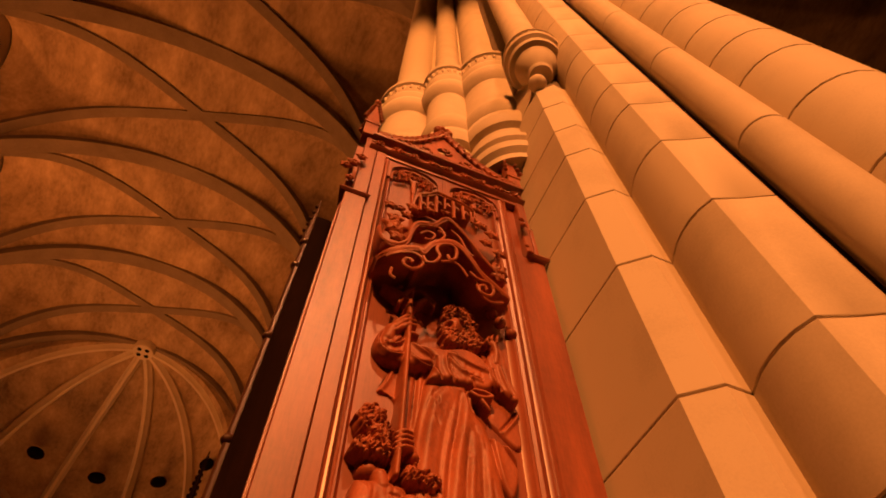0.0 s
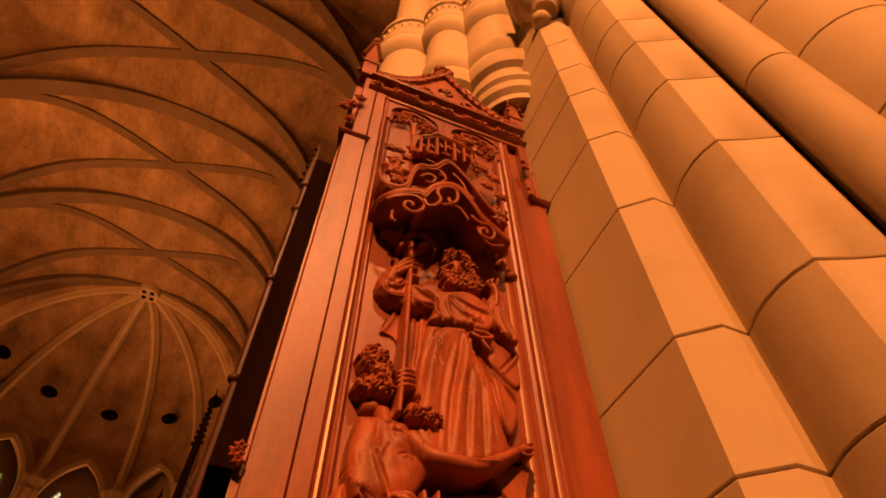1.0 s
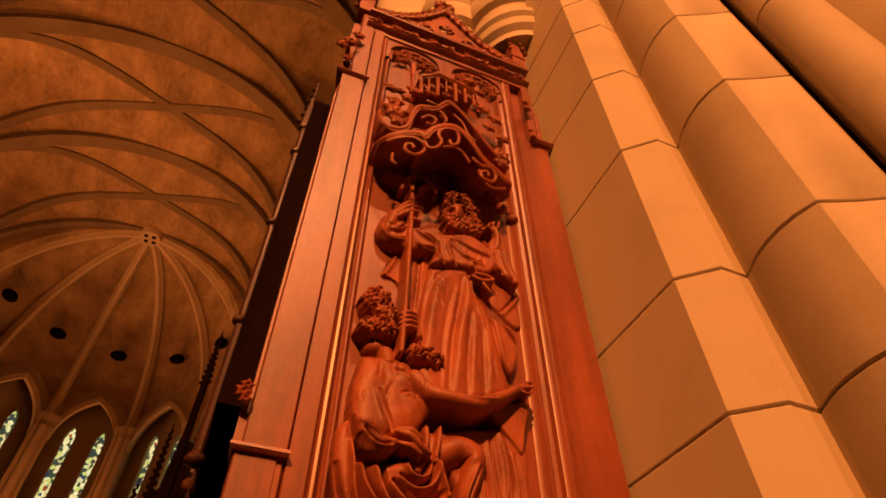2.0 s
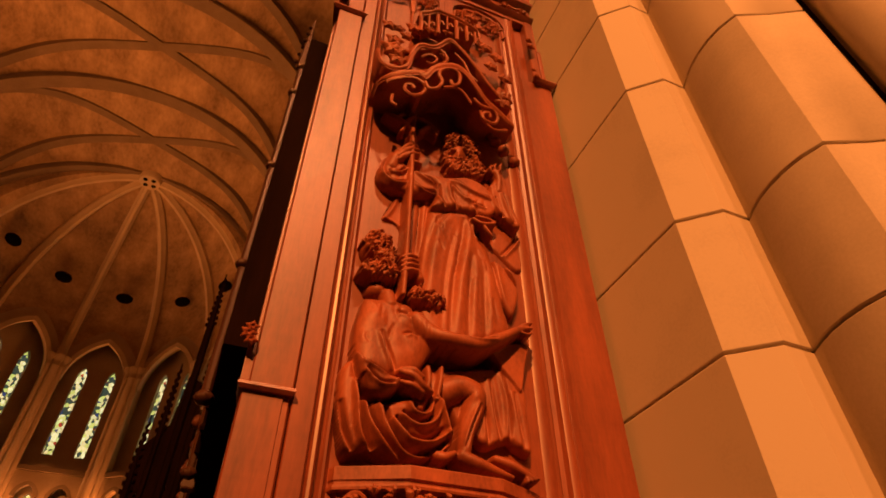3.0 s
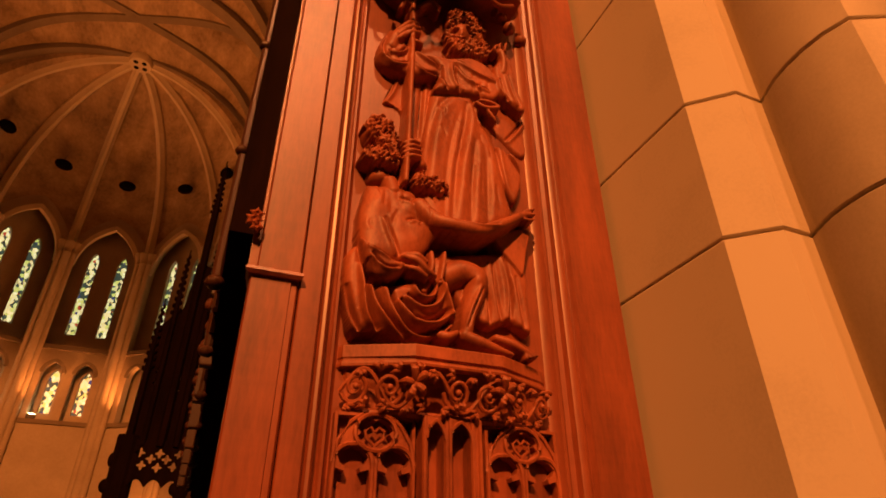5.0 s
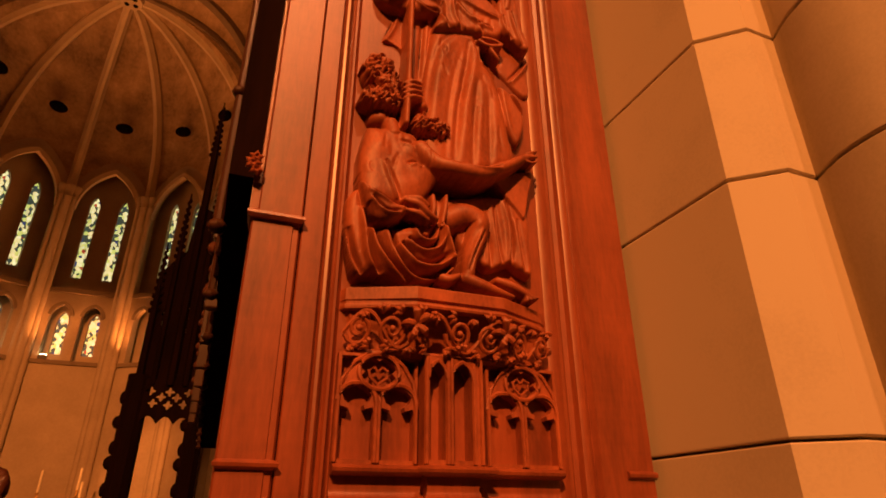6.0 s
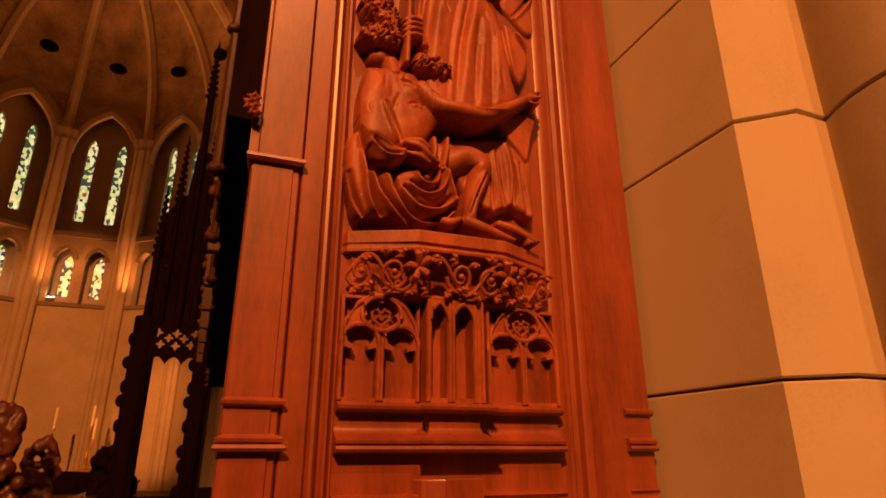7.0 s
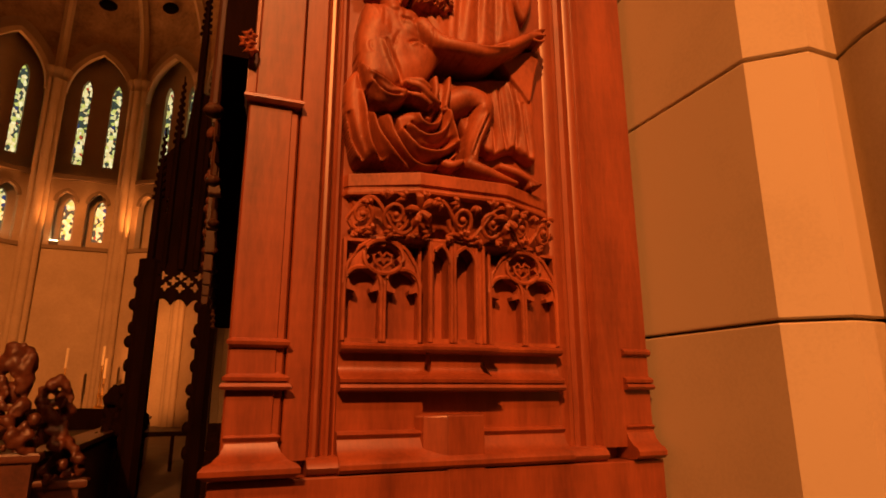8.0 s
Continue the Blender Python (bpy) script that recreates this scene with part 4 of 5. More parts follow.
for x, z, s0, w in ((0.36, 3.71, 0, 1), (0.88, 3.71, 180, -1), (0.48, 3.76, 90, 1), (0.77, 3.76, 90, -1), (0.62, 3.86, 270, 1)):
    pts = []
    for i in range(17):
        f = i / 16
        a = radians(s0) + w * 2.6 * math.pi * f
        pts.append((x + 0.05 * (1 - 0.8 * f) * math.cos(a), 1.445 - 0.01 * f, EYE + z + 0.05 * (1 - 0.8 * f) * math.sin(a)))
    tube(bm, pts, 0.010, 6)
part("cresting", bm, CARVED, stall_end, "pierced ogee cresting with leaf finial", smooth=True)

# ---- carved group in the field ----
# The relief is cut as one sheet of depths over the field: x across, h over the eye.
GX, GH = np.meshgrid(np.arange(0.262, 0.925, 0.0023), np.arange(0.535, 2.10, 0.0023))
FLOOR_OUT = -0.085
DEPTH = np.full(GX.shape, FLOOR_OUT)


def low(out, h):
    """Scales the carving's depth, flatter towards the top, to fit the camera's view."""
    return FLOOR_OUT + (out - FLOOR_OUT) * np.interp(h, [1.0, 1.3, 1.9], [0.62, 0.42, 0.34])


# shifts a point along its sight line, so outlines fit the camera's view
def on_sight_line(x, h, out):
    s = 1 - out / 1.42
    return x * s, h * s


def along(pts, n=10):
    """A smooth line through (x, h, out, ...) rows, with all columns drawn out."""
    P = np.array([pts[0]] + list(pts) + [pts[-1]], float)
    rows = []
    for i in range(1, len(P) - 2):
        a, b, c, d = P[i - 1], P[i], P[i + 1], P[i + 2]
        for t in np.arange(n) / n:
            rows.append(0.5 * (2 * b + (c - a) * t + (2 * a - 5 * b + 4 * c - d) * t * t + (3 * b - a - 3 * c + d) * t ** 3))
    rows.append(P[-2])
    rows = np.array(rows)
    rows[:, 2] = low(rows[:, 2], rows[:, 1])
    rows[:, 0], rows[:, 1] = on_sight_line(rows[:, 0], rows[:, 1], rows[:, 2])
    return rows


def nearest(rows, reach):
    """Distance to a line, the side of it, and the line's columns at the nearest place."""
    best = np.full(GX.shape, 9.0)
    side = np.zeros(GX.shape)
    cols = np.zeros(GX.shape + (rows.shape[1] + 1,))
    for i in range(len(rows) - 1):
        a, b = rows[i], rows[i + 1]
        lo, hi = np.minimum(a[:2], b[:2]) - reach, np.maximum(a[:2], b[:2]) + reach
        j0, j1 = np.searchsorted(GX[0], (lo[0], hi[0]))
        k0, k1 = np.searchsorted(GH[:, 0], (lo[1], hi[1]))
        if j1 <= j0 or k1 <= k0:
            continue
        X, Y = GX[k0:k1, j0:j1], GH[k0:k1, j0:j1]
        ab = b[:2] - a[:2]
        t = np.clip(((X - a[0]) * ab[0] + (Y - a[1]) * ab[1]) / max(ab @ ab, 1e-9), 0, 1)
        dx, dy = X - a[0] - t * ab[0], Y - a[1] - t * ab[1]
        d = np.hypot(dx, dy)
        m = d < best[k0:k1, j0:j1]
        best[k0:k1, j0:j1][m] = d[m]
        side[k0:k1, j0:j1][m] = np.sign(ab[0] * dy - ab[1] * dx)[m]
        full = a + t[..., None] * (b - a)
        full = np.concatenate([full, ((i + t) / (len(rows) - 1))[..., None]], axis=-1)
        cols[k0:k1, j0:j1][m] = full[m]
    return best, side, cols


def limb(*pts, flat=0.75):
    """A rounded member through (x, h, out, radius)."""
    rows = along(pts)
    d, _, c = nearest(rows, max(q[3] for q in pts) * 1.2)
    r = np.maximum(c[..., 3], 0.001)
    z = c[..., 2] - r * flat + np.sqrt(np.maximum(r * r - d * d, 0)) * flat * 2 - r * flat * 0.0
    np.copyto(DEPTH, np.maximum(DEPTH, np.where(d < r, z - r * flat * 0.6, -9)))


def lump(x, h, out, rx, rz, thick, spin=0.0):
    out = low(out, h)
    cx, ch = on_sight_line(x, h, out)
    c, s = math.cos(radians(spin)), math.sin(radians(spin))
    u = ((GX - cx) * c + (GH - ch) * s) / rx
    v = (-(GX - cx) * s + (GH - ch) * c) / rz
    q = 1 - u * u - v * v
    np.copyto(DEPTH, np.maximum(DEPTH, np.where(q > 0, out - thick + thick * np.sqrt(np.maximum(q, 0)), -9)))


def cloth(outline, outs, edge=0.022):
    """A piece of drapery: an outline, its depth (at the foot and at the head), rounded towards the outline."""
    o = (outs[0] + outs[1]) / 2
    P = along([(x, h, o) for x, h in outline] + [(outline[0][0], outline[0][1], o)], 5)
    inside = np.zeros(GX.shape, bool)
    for a, b in zip(P, P[1:]):
        cross = (a[1] > GH) != (b[1] > GH)
        xs = (b[0] - a[0]) * (GH - a[1]) / (b[1] - a[1] if abs(b[1] - a[1]) > 1e-9 else 1e-9) + a[0]
        inside ^= cross & (GX < xs)
    d, _, _ = nearest(P, 0.12)
    f = np.clip(d / edge, 0, 1)
    h0, h1 = P[:, 1].min(), P[:, 1].max()
    hs = [q[1] for q in outline]
    outs = (low(outs[0], min(hs)), low(outs[1], max(hs)))
    base = outs[0] + (outs[1] - outs[0]) * (GH - h0) / (h1 - h0)
    z = base - 0.035 * (1 - np.sqrt(np.maximum(1 - (1 - f) ** 2, 0)))
    np.copyto(DEPTH, np.maximum(DEPTH, np.where(inside, z, -9)))


def fold(*pts, high=0.010, soft=0.022, out=0.07):
    """A drapery fold: it swells on one side of the line and is undercut on the other."""
    rows = along([(x, h, out) for x, h in pts], 8)
    d, side, c = nearest(rows, soft * 3)
    taper = np.sin(np.pi * np.clip(c[..., -1], 0, 1)) ** 0.5
    ridge = 1.1 * high * np.exp(-(((d * side - 0.75 * soft) / (0.62 * soft)) ** 2))
    cut = -1.5 * high * np.exp(-(((d * side + 0.15 * soft) / (0.42 * soft)) ** 2))
    ok = (DEPTH > FLOOR_OUT + 0.004) & (d < soft * 3)
    np.copyto(DEPTH, np.where(ok, np.maximum(DEPTH + 1.35 * (ridge + cut) * taper, FLOOR_OUT + 0.005), DEPTH))


def swell(x, h, rx, rz, rise, spin=0.0, out=0.08):
    """A soft swelling or hollow of the surface that is there."""
    cx, ch = on_sight_line(x, h, low(out, h))
    c, sn = math.cos(radians(spin)), math.sin(radians(spin))
    u = ((GX - cx) * c + (GH - ch) * sn) / rx
    v = (-(GX - cx) * sn + (GH - ch) * c) / rz
    np.copyto(DEPTH, np.where(DEPTH > FLOOR_OUT + 0.004, np.maximum(DEPTH + rise * np.exp(-(u * u + v * v)), FLOOR_OUT + 0.005), DEPTH))


def curls(x, h, out, rx, rz, count, size, seed):
    """A mass of hair: a low dome cut into short curling locks."""
    rr = random.Random(seed)
    lump(x, h, out, rx * 1.12, rz * 1.12, 0.055)
    for i in range(count):
        a, q = i * 2.399, math.sqrt((i + 0.5) / count)
        cx, ch = x + rx * q * math.cos(a), h + rz * q * math.sin(a)
        lump(cx, ch, out - 0.022 * q * q + rr.uniform(-0.004, 0.003), size * rr.uniform(0.9, 1.5), size * rr.uniform(0.5, 0.8), size * 0.7, rr.uniform(0, 180))
        b = rr.uniform(0, 6.28)
        c, sn = size * math.cos(b), size * math.sin(b)
        fold((cx - c, ch - sn), (cx - 0.5 * sn, ch + 0.5 * c), (cx + c, ch + sn), high=rr.uniform(0.003, 0.006), soft=size * 0.55, out=out)


# cloak behind the standing figure
cloth([(0.384, 1.583), (0.334, 1.429), (0.393, 1.409), (0.442, 1.300), (0.530, 1.310), (0.539, 1.608)], (-0.060, -0.052), 0.02)
fold((0.388, 1.573), (0.367, 1.489), (0.338, 1.427), high=0.006, soft=0.014, out=-0.05)
fold((0.342, 1.424), (0.401, 1.396), (0.430, 1.311), high=0.008, soft=0.016, out=-0.05)
fold((0.489, 1.589), (0.480, 1.440), (0.475, 1.305), high=0.006, soft=0.018, out=-0.05)
cloth([(0.704, 1.555), (0.719, 1.467), (0.785, 1.405), (0.876, 1.342), (0.924, 1.478), (0.923, 1.613), (0.849, 1.633)], (-0.035, -0.05), 0.02)
fold((0.910, 1.608), (0.867, 1.494), (0.808, 1.407), high=0.007, soft=0.014, out=-0.03)
cloth([(0.765, 1.377), (0.771, 1.269), (0.802, 1.179), (0.836, 1.145), (0.867, 1.246), (0.837, 1.340)], (0.0, 0.02), 0.02)
fold((0.800, 1.361), (0.828, 1.311), (0.860, 1.264), high=0.008, soft=0.012, out=0.0)
# its robe
cloth([(0.521, 1.547), (0.502, 1.366), (0.489, 1.210), (0.489, 1.072), (0.534, 0.981), (0.609, 0.970), (0.728, 1.011), (0.816, 1.067), (0.804, 1.179), (0.786, 1.286), (0.761, 1.397), (0.711, 1.487), (0.687, 1.597)], (0.040, 0.035), 0.045)
fold((0.667, 1.551), (0.650, 1.416), (0.620, 1.249), (0.602, 1.015), high=0.0070, soft=0.030, out=0.05)
fold((0.641, 1.512), (0.605, 1.374), (0.582, 1.214), (0.573, 1.008), high=0.0025, soft=0.025, out=0.05)
fold((0.603, 1.560), (0.551, 1.479), (0.520, 1.332), (0.506, 1.145), high=0.0040, soft=0.028, out=0.05)
fold((0.688, 1.374), (0.673, 1.191), (0.667, 1.013), high=0.0035, soft=0.023, out=0.05)
fold((0.730, 1.321), (0.730, 1.159), (0.727, 1.023), high=0.0030, soft=0.023, out=0.05)
fold((0.686, 1.573), (0.710, 1.475), (0.759, 1.430), (0.803, 1.405), high=0.0080, soft=0.018, out=0.05)
fold((0.765, 1.385), (0.785, 1.273), (0.810, 1.145), high=0.0045, soft=0.018, out=0.05)
# chest and belt: the blouse hangs over the girdle
cloth([(0.472, 1.746), (0.585, 1.762), (0.690, 1.806), (0.778, 1.768), (0.806, 1.655), (0.768, 1.591), (0.696, 1.588), (0.612, 1.581), (0.530, 1.562), (0.552, 1.644), (0.543, 1.704)], (0.105, 0.060), 0.024)
fold((0.785, 1.704), (0.711, 1.714), (0.624, 1.758), high=0.011, soft=0.014, out=0.09)
fold((0.756, 1.636), (0.670, 1.659), (0.609, 1.738), high=0.009, soft=0.015, out=0.09)
fold((0.635, 1.590), (0.613, 1.643), (0.609, 1.725), high=0.008, soft=0.013, out=0.09)
fold((0.584, 1.583), (0.562, 1.629), (0.561, 1.705), high=0.008, soft=0.012, out=0.09)
fold((0.725, 1.587), (0.698, 1.632), (0.671, 1.672), high=0.005, soft=0.014, out=0.09)
limb((0.700, 1.560, 0.070, 0.009), (0.737, 1.549, 0.082, 0.010), (0.786, 1.564, 0.080, 0.009))
limb((0.715, 1.577, 0.070, 0.008), (0.758, 1.581, 0.082, 0.009), (0.791, 1.572, 0.080, 0.008))
limb((0.741, 1.539, 0.070, 0.010), (0.759, 1.515, 0.070, 0.009), (0.772, 1.491, 0.060, 0.006))
# raised arm, its wide sleeve, the staff
cloth([(0.357, 1.830), (0.318, 1.725), (0.317, 1.648), (0.356, 1.608), (0.431, 1.602), (0.529, 1.629), (0.557, 1.665), (0.495, 1.743), (0.439, 1.745), (0.409, 1.806)], (0.085, 0.045), 0.030)
fold((0.429, 1.657), (0.376, 1.635), (0.326, 1.677), high=0.010, soft=0.014, out=0.07)
fold((0.425, 1.746), (0.391, 1.692), (0.351, 1.688), high=0.012, soft=0.012, out=0.07)
fold((0.552, 1.689), (0.505, 1.702), (0.463, 1.736), high=0.012, soft=0.014, out=0.07)
fold((0.543, 1.647), (0.493, 1.639), (0.446, 1.671), high=0.008, soft=0.012, out=0.07)
fold((0.345, 1.647), (0.332, 1.712), (0.350, 1.780), high=0.006, soft=0.014, out=0.07)
limb((0.363, 1.725, 0.070, 0.030), (0.382, 1.794, 0.085, 0.026), (0.417, 1.851, 0.095, 0.020))
limb((0.440, 2.087, 0.118, 0.0125), (0.444, 1.812, 0.122, 0.0125), (0.443, 1.570, 0.124, 0.0125), (0.441, 1.294, 0.118, 0.0125), (0.437, 1.130, 0.100, 0.012), flat=1.0)
limb((0.390, 1.825, 0.112, 0.012), (0.430, 1.882, 0.136, 0.013), (0.463, 1.887, 0.112, 0.010))
limb((0.388, 1.800, 0.112, 0.012), (0.431, 1.858, 0.138, 0.013), (0.469, 1.865, 0.112, 0.010))
limb((0.392, 1.778, 0.112, 0.011), (0.434, 1.831, 0.136, 0.012), (0.469, 1.841, 0.110, 0.010))
limb((0.438, 1.785, 0.105, 0.010), (0.461, 1.789, 0.112, 0.011), (0.480, 1.783, 0.095, 0.008))
limb((0.321, 2.040, 0.085, 0.012), (0.375, 2.030, 0.120, 0.019), (0.431, 1.997, 0.120, 0.014))
limb((0.379, 2.055, 0.095, 0.011), (0.427, 2.104, 0.125, 0.017), (0.489, 2.081, 0.120, 0.018), (0.551, 2.034, 0.085, 0.010))
limb((0.393, 1.956, 0.090, 0.010), (0.419, 2.037, 0.125, 0.017), (0.473, 2.112, 0.105, 0.010))
limb((0.471, 1.994, 0.095, 0.012), (0.510, 2.036, 0.105, 0.014), (0.546, 2.000, 0.080, 0.009))
lump(0.445, 1.951, 0.125, 0.026, 0.020, 0.045)
# the other arm: hanging sleeve, open palm
cloth([(0.779, 1.782), (0.826, 1.864), (0.863, 1.865), (0.876, 1.773), (0.888, 1.673), (0.906, 1.591), (0.879, 1.569), (0.837, 1.603), (0.800, 1.627), (0.784, 1.697)], (0.105, 0.065), 0.016)
fold((0.876, 1.593), (0.852, 1.665), (0.839, 1.759), high=0.010, soft=0.011, out=0.09)
fold((0.833, 1.614), (0.807, 1.661), (0.801, 1.724), high=0.011, soft=0.011, out=0.09)
limb((0.819, 1.764, 0.085, 0.020), (0.829, 1.830, 0.098, 0.017), (0.822, 1.883, 0.105, 0.015))
lump(0.820, 1.889, 0.112, 0.020, 0.020, 0.03)
limb((0.795, 1.872, 0.10, 0.007), (0.791, 1.895, 0.115, 0.008), (0.803, 1.918, 0.095, 0.006))
limb((0.814, 1.887, 0.10, 0.007), (0.814, 1.916, 0.118, 0.008), (0.823, 1.938, 0.095, 0.006))
limb((0.836, 1.896, 0.10, 0.007), (0.841, 1.928, 0.115, 0.008), (0.845, 1.944, 0.095, 0.006))
# plain head with rough locks
curls(0.709, 1.928, 0.060, 0.050, 0.125, 34, 0.014, 3)
curls(0.604, 1.895, 0.066, 0.024, 0.100, 22, 0.013, 8)
curls(0.655, 2.030, 0.090, 0.062, 0.040, 30, 0.013, 9)
lump(0.653, 1.946, 0.112, 0.046, 0.076, 0.065, -6)
lump(0.647, 1.925, 0.126, 0.010, 0.026, 0.02, -6)
lump(0.627, 1.945, 0.118, 0.015, 0.008, 0.012, 12)
lump(0.677, 1.976, 0.118, 0.015, 0.008, 0.012, -12)
curls(0.648, 1.850, 0.112, 0.048, 0.040, 34, 0.012, 10)
curls(0.743, 1.871, 0.070, 0.022, 0.040, 14, 0.013, 11)
swell(0.627, 1.927, 0.012, 0.010, -0.010, 0, 0.11)
swell(0.677, 1.957, 0.012, 0.010, -0.010, 0, 0.11)
swell(0.646, 1.881, 0.016, 0.007, -0.010, 0, 0.11)
# kneeling figure: bare back and chest
cloth([(0.317, 1.096), (0.301, 0.992), (0.305, 0.894), (0.322, 0.829), (0.423, 0.828), (0.494, 0.862), (0.547, 0.948), (0.585, 0.994), (0.558, 1.025), (0.508, 1.047), (0.473, 1.104), (0.408, 1.113)], (0.095, 0.060), 0.055)
for c in ((0.453, 1.029, 0.028, 0.024, 0.0072, 15), (0.355, 1.024, 0.040, 0.034, 0.0072, -10), (0.466, 0.965, 0.024, 0.022, 0.0060, 0), (0.394, 1.037, 0.016, 0.030, -0.0042, 5), (0.425, 0.962, 0.020, 0.035, 0.0042, 0), (0.497, 0.948, 0.030, 0.026, 0.0048, 0), (0.440, 0.906, 0.030, 0.022, 0.0048, 0), (0.478, 1.001, 0.022, 0.007, -0.0042, -15)):
    swell(*c)
fold((0.425, 0.851), (0.404, 0.911), (0.379, 0.985), high=0.007, soft=0.013, out=0.09)
fold((0.482, 1.045), (0.451, 1.063), (0.422, 1.063), high=0.005, soft=0.016, out=0.09)
fold((0.495, 0.985), (0.472, 0.996), (0.447, 0.981), high=0.005, soft=0.012, out=0.09)
# gathered cloth round the hips
cloth([(0.271, 0.735), (0.268, 0.821), (0.299, 0.865), (0.320, 0.814), (0.348, 0.750), (0.426, 0.761), (0.499, 0.796), (0.547, 0.881), (0.576, 0.802), (0.597, 0.726), (0.606, 0.664), (0.556, 0.623), (0.482, 0.591), (0.426, 0.592), (0.366, 0.607), (0.310, 0.596), (0.289, 0.657)], (0.050, 0.050), 0.030)
cloth([(0.305, 0.904), (0.322, 0.833), (0.352, 0.782), (0.396, 0.773), (0.438, 0.799), (0.450, 0.834), (0.408, 0.844), (0.356, 0.870)], (0.112, 0.110), 0.022)
fold((0.430, 0.812), (0.384, 0.806), (0.341, 0.844), high=0.008, soft=0.011, out=0.11)
fold((0.405, 0.839), (0.367, 0.857), (0.332, 0.872), high=0.007, soft=0.010, out=0.11)
limb((0.442, 0.851, 0.105, 0.010), (0.480, 0.848, 0.120, 0.013), (0.513, 0.821, 0.115, 0.012), (0.537, 0.804, 0.095, 0.009))
limb((0.452, 0.860, 0.105, 0.010), (0.483, 0.863, 0.122, 0.014), (0.509, 0.846, 0.112, 0.010))
limb((0.450, 0.819, 0.100, 0.008), (0.481, 0.815, 0.112, 0.011), (0.510, 0.798, 0.100, 0.009))
limb((0.526, 0.880, 0.075, 0.009), (0.530, 0.843, 0.085, 0.011), (0.523, 0.801, 0.080, 0.009))
limb((0.569, 0.889, 0.070, 0.007), (0.566, 0.846, 0.080, 0.009), (0.555, 0.789, 0.075, 0.008))
# swags between the knees
for rise, wide, pts in ((0.017, 0.014, [(0.555, 0.786), (0.542, 0.727), (0.501, 0.703), (0.454, 0.732)]), (0.018, 0.015, [(0.541, 0.786), (0.521, 0.740), (0.494, 0.739), (0.483, 0.768)]), (0.020, 0.017, [(0.583, 0.700), (0.535, 0.662), (0.480, 0.663), (0.435, 0.715)]), (0.022, 0.018, [(0.593, 0.671), (0.542, 0.628), (0.471, 0.617), (0.424, 0.673), (0.397, 0.756)])):
    fold(*pts, high=rise, soft=wide, out=0.06)
fold((0.460, 0.594), (0.414, 0.633), (0.372, 0.687), (0.355, 0.751), high=0.020, soft=0.016, out=0.06)
fold((0.378, 0.612), (0.347, 0.657), (0.333, 0.747), (0.324, 0.808), high=0.018, soft=0.015, out=0.06)
fold((0.321, 0.600), (0.295, 0.658), (0.277, 0.736), high=0.014, soft=0.014, out=0.05)
fold((0.610, 0.667), (0.593, 0.725), (0.573, 0.792), high=0.020, soft=0.016, out=0.06)
# hem of the standing figure beside the knee
cloth([(0.555, 0.878), (0.580, 0.794), (0.617, 0.712), (0.676, 0.678), (0.714, 0.667), (0.777, 0.694), (0.802, 0.681), (0.852, 0.668), (0.852, 0.770), (0.844, 0.883), (0.776, 0.925), (0.655, 0.904)], (-0.005, 0.000), 0.016)
cloth([(0.728, 0.977), (0.765, 0.931), (0.801, 0.891), (0.838, 0.858), (0.859, 0.947), (0.877, 1.037), (0.813, 1.031)], (0.015, 0.020), 0.010)
fold((0.781, 0.698), (0.786, 0.805), (0.768, 0.916), high=0.0084, soft=0.014, out=0.0)
fold((0.751, 0.686), (0.738, 0.769), (0.727, 0.887), high=0.0060, soft=0.014, out=0.0)
fold((0.711, 0.673), (0.708, 0.745), (0.694, 0.834), high=0.0060, soft=0.014, out=0.0)
fold((0.827, 0.681), (0.817, 0.764), (0.806, 0.856), high=0.0048, soft=0.014, out=0.0)
# bent leg and feet
limb((0.573, 0.811, 0.030, 0.052), (0.631, 0.841, 0.042, 0.052), (0.682, 0.828, 0.050, 0.042), (0.672, 0.771, 0.050, 0.034), (0.649, 0.707, 0.048, 0.027), (0.640, 0.646, 0.050, 0.022))
swell(0.667, 0.810, 0.020, 0.018, 0.008, 0, 0.05)
fold((0.637, 0.652), (0.660, 0.720), (0.692, 0.793), high=0.005, soft=0.010, out=0.05)
limb((0.633, 0.632, 0.050, 0.022), (0.680, 0.619, 0.066, 0.020), (0.738, 0.602, 0.062, 0.014), (0.779, 0.592, 0.050, 0.008))
limb((0.556, 0.623, 0.050, 0.016), (0.579, 0.621, 0.060, 0.016), (0.606, 0.634, 0.052, 0.010))
limb((0.733, 0.637, 0.020, 0.014), (0.789, 0.625, 0.040, 0.015), (0.844, 0.597, 0.045, 0.010))
for i in range(4):
    limb((0.820, 0.607, 0.040, 0.006), (0.826 + 0.012 * i, 0.586 + 0.004 * i, 0.05, 0.006))
# its arm, reaching out
limb((0.489, 1.047, 0.085, 0.036), (0.539, 1.012, 0.115, 0.033), (0.604, 1.005, 0.142, 0.027), (0.698, 1.006, 0.145, 0.024), (0.781, 1.049, 0.125, 0.021), (0.853, 1.096, 0.098, 0.016), (0.880, 1.110, 0.090, 0.012))
limb((0.852, 1.084, 0.095, 0.008), (0.877, 1.081, 0.098, 0.007), (0.895, 1.090, 0.080, 0.005))
limb((0.857, 1.099, 0.095, 0.008), (0.884, 1.106, 0.098, 0.007), (0.900, 1.110, 0.080, 0.005))
limb((0.859, 1.111, 0.095, 0.008), (0.886, 1.125, 0.098, 0.007), (0.900, 1.131, 0.080, 0.005))
fold((0.769, 1.042), (0.699, 1.021), (0.624, 1.024), high=0.005, soft=0.010, out=0.14)
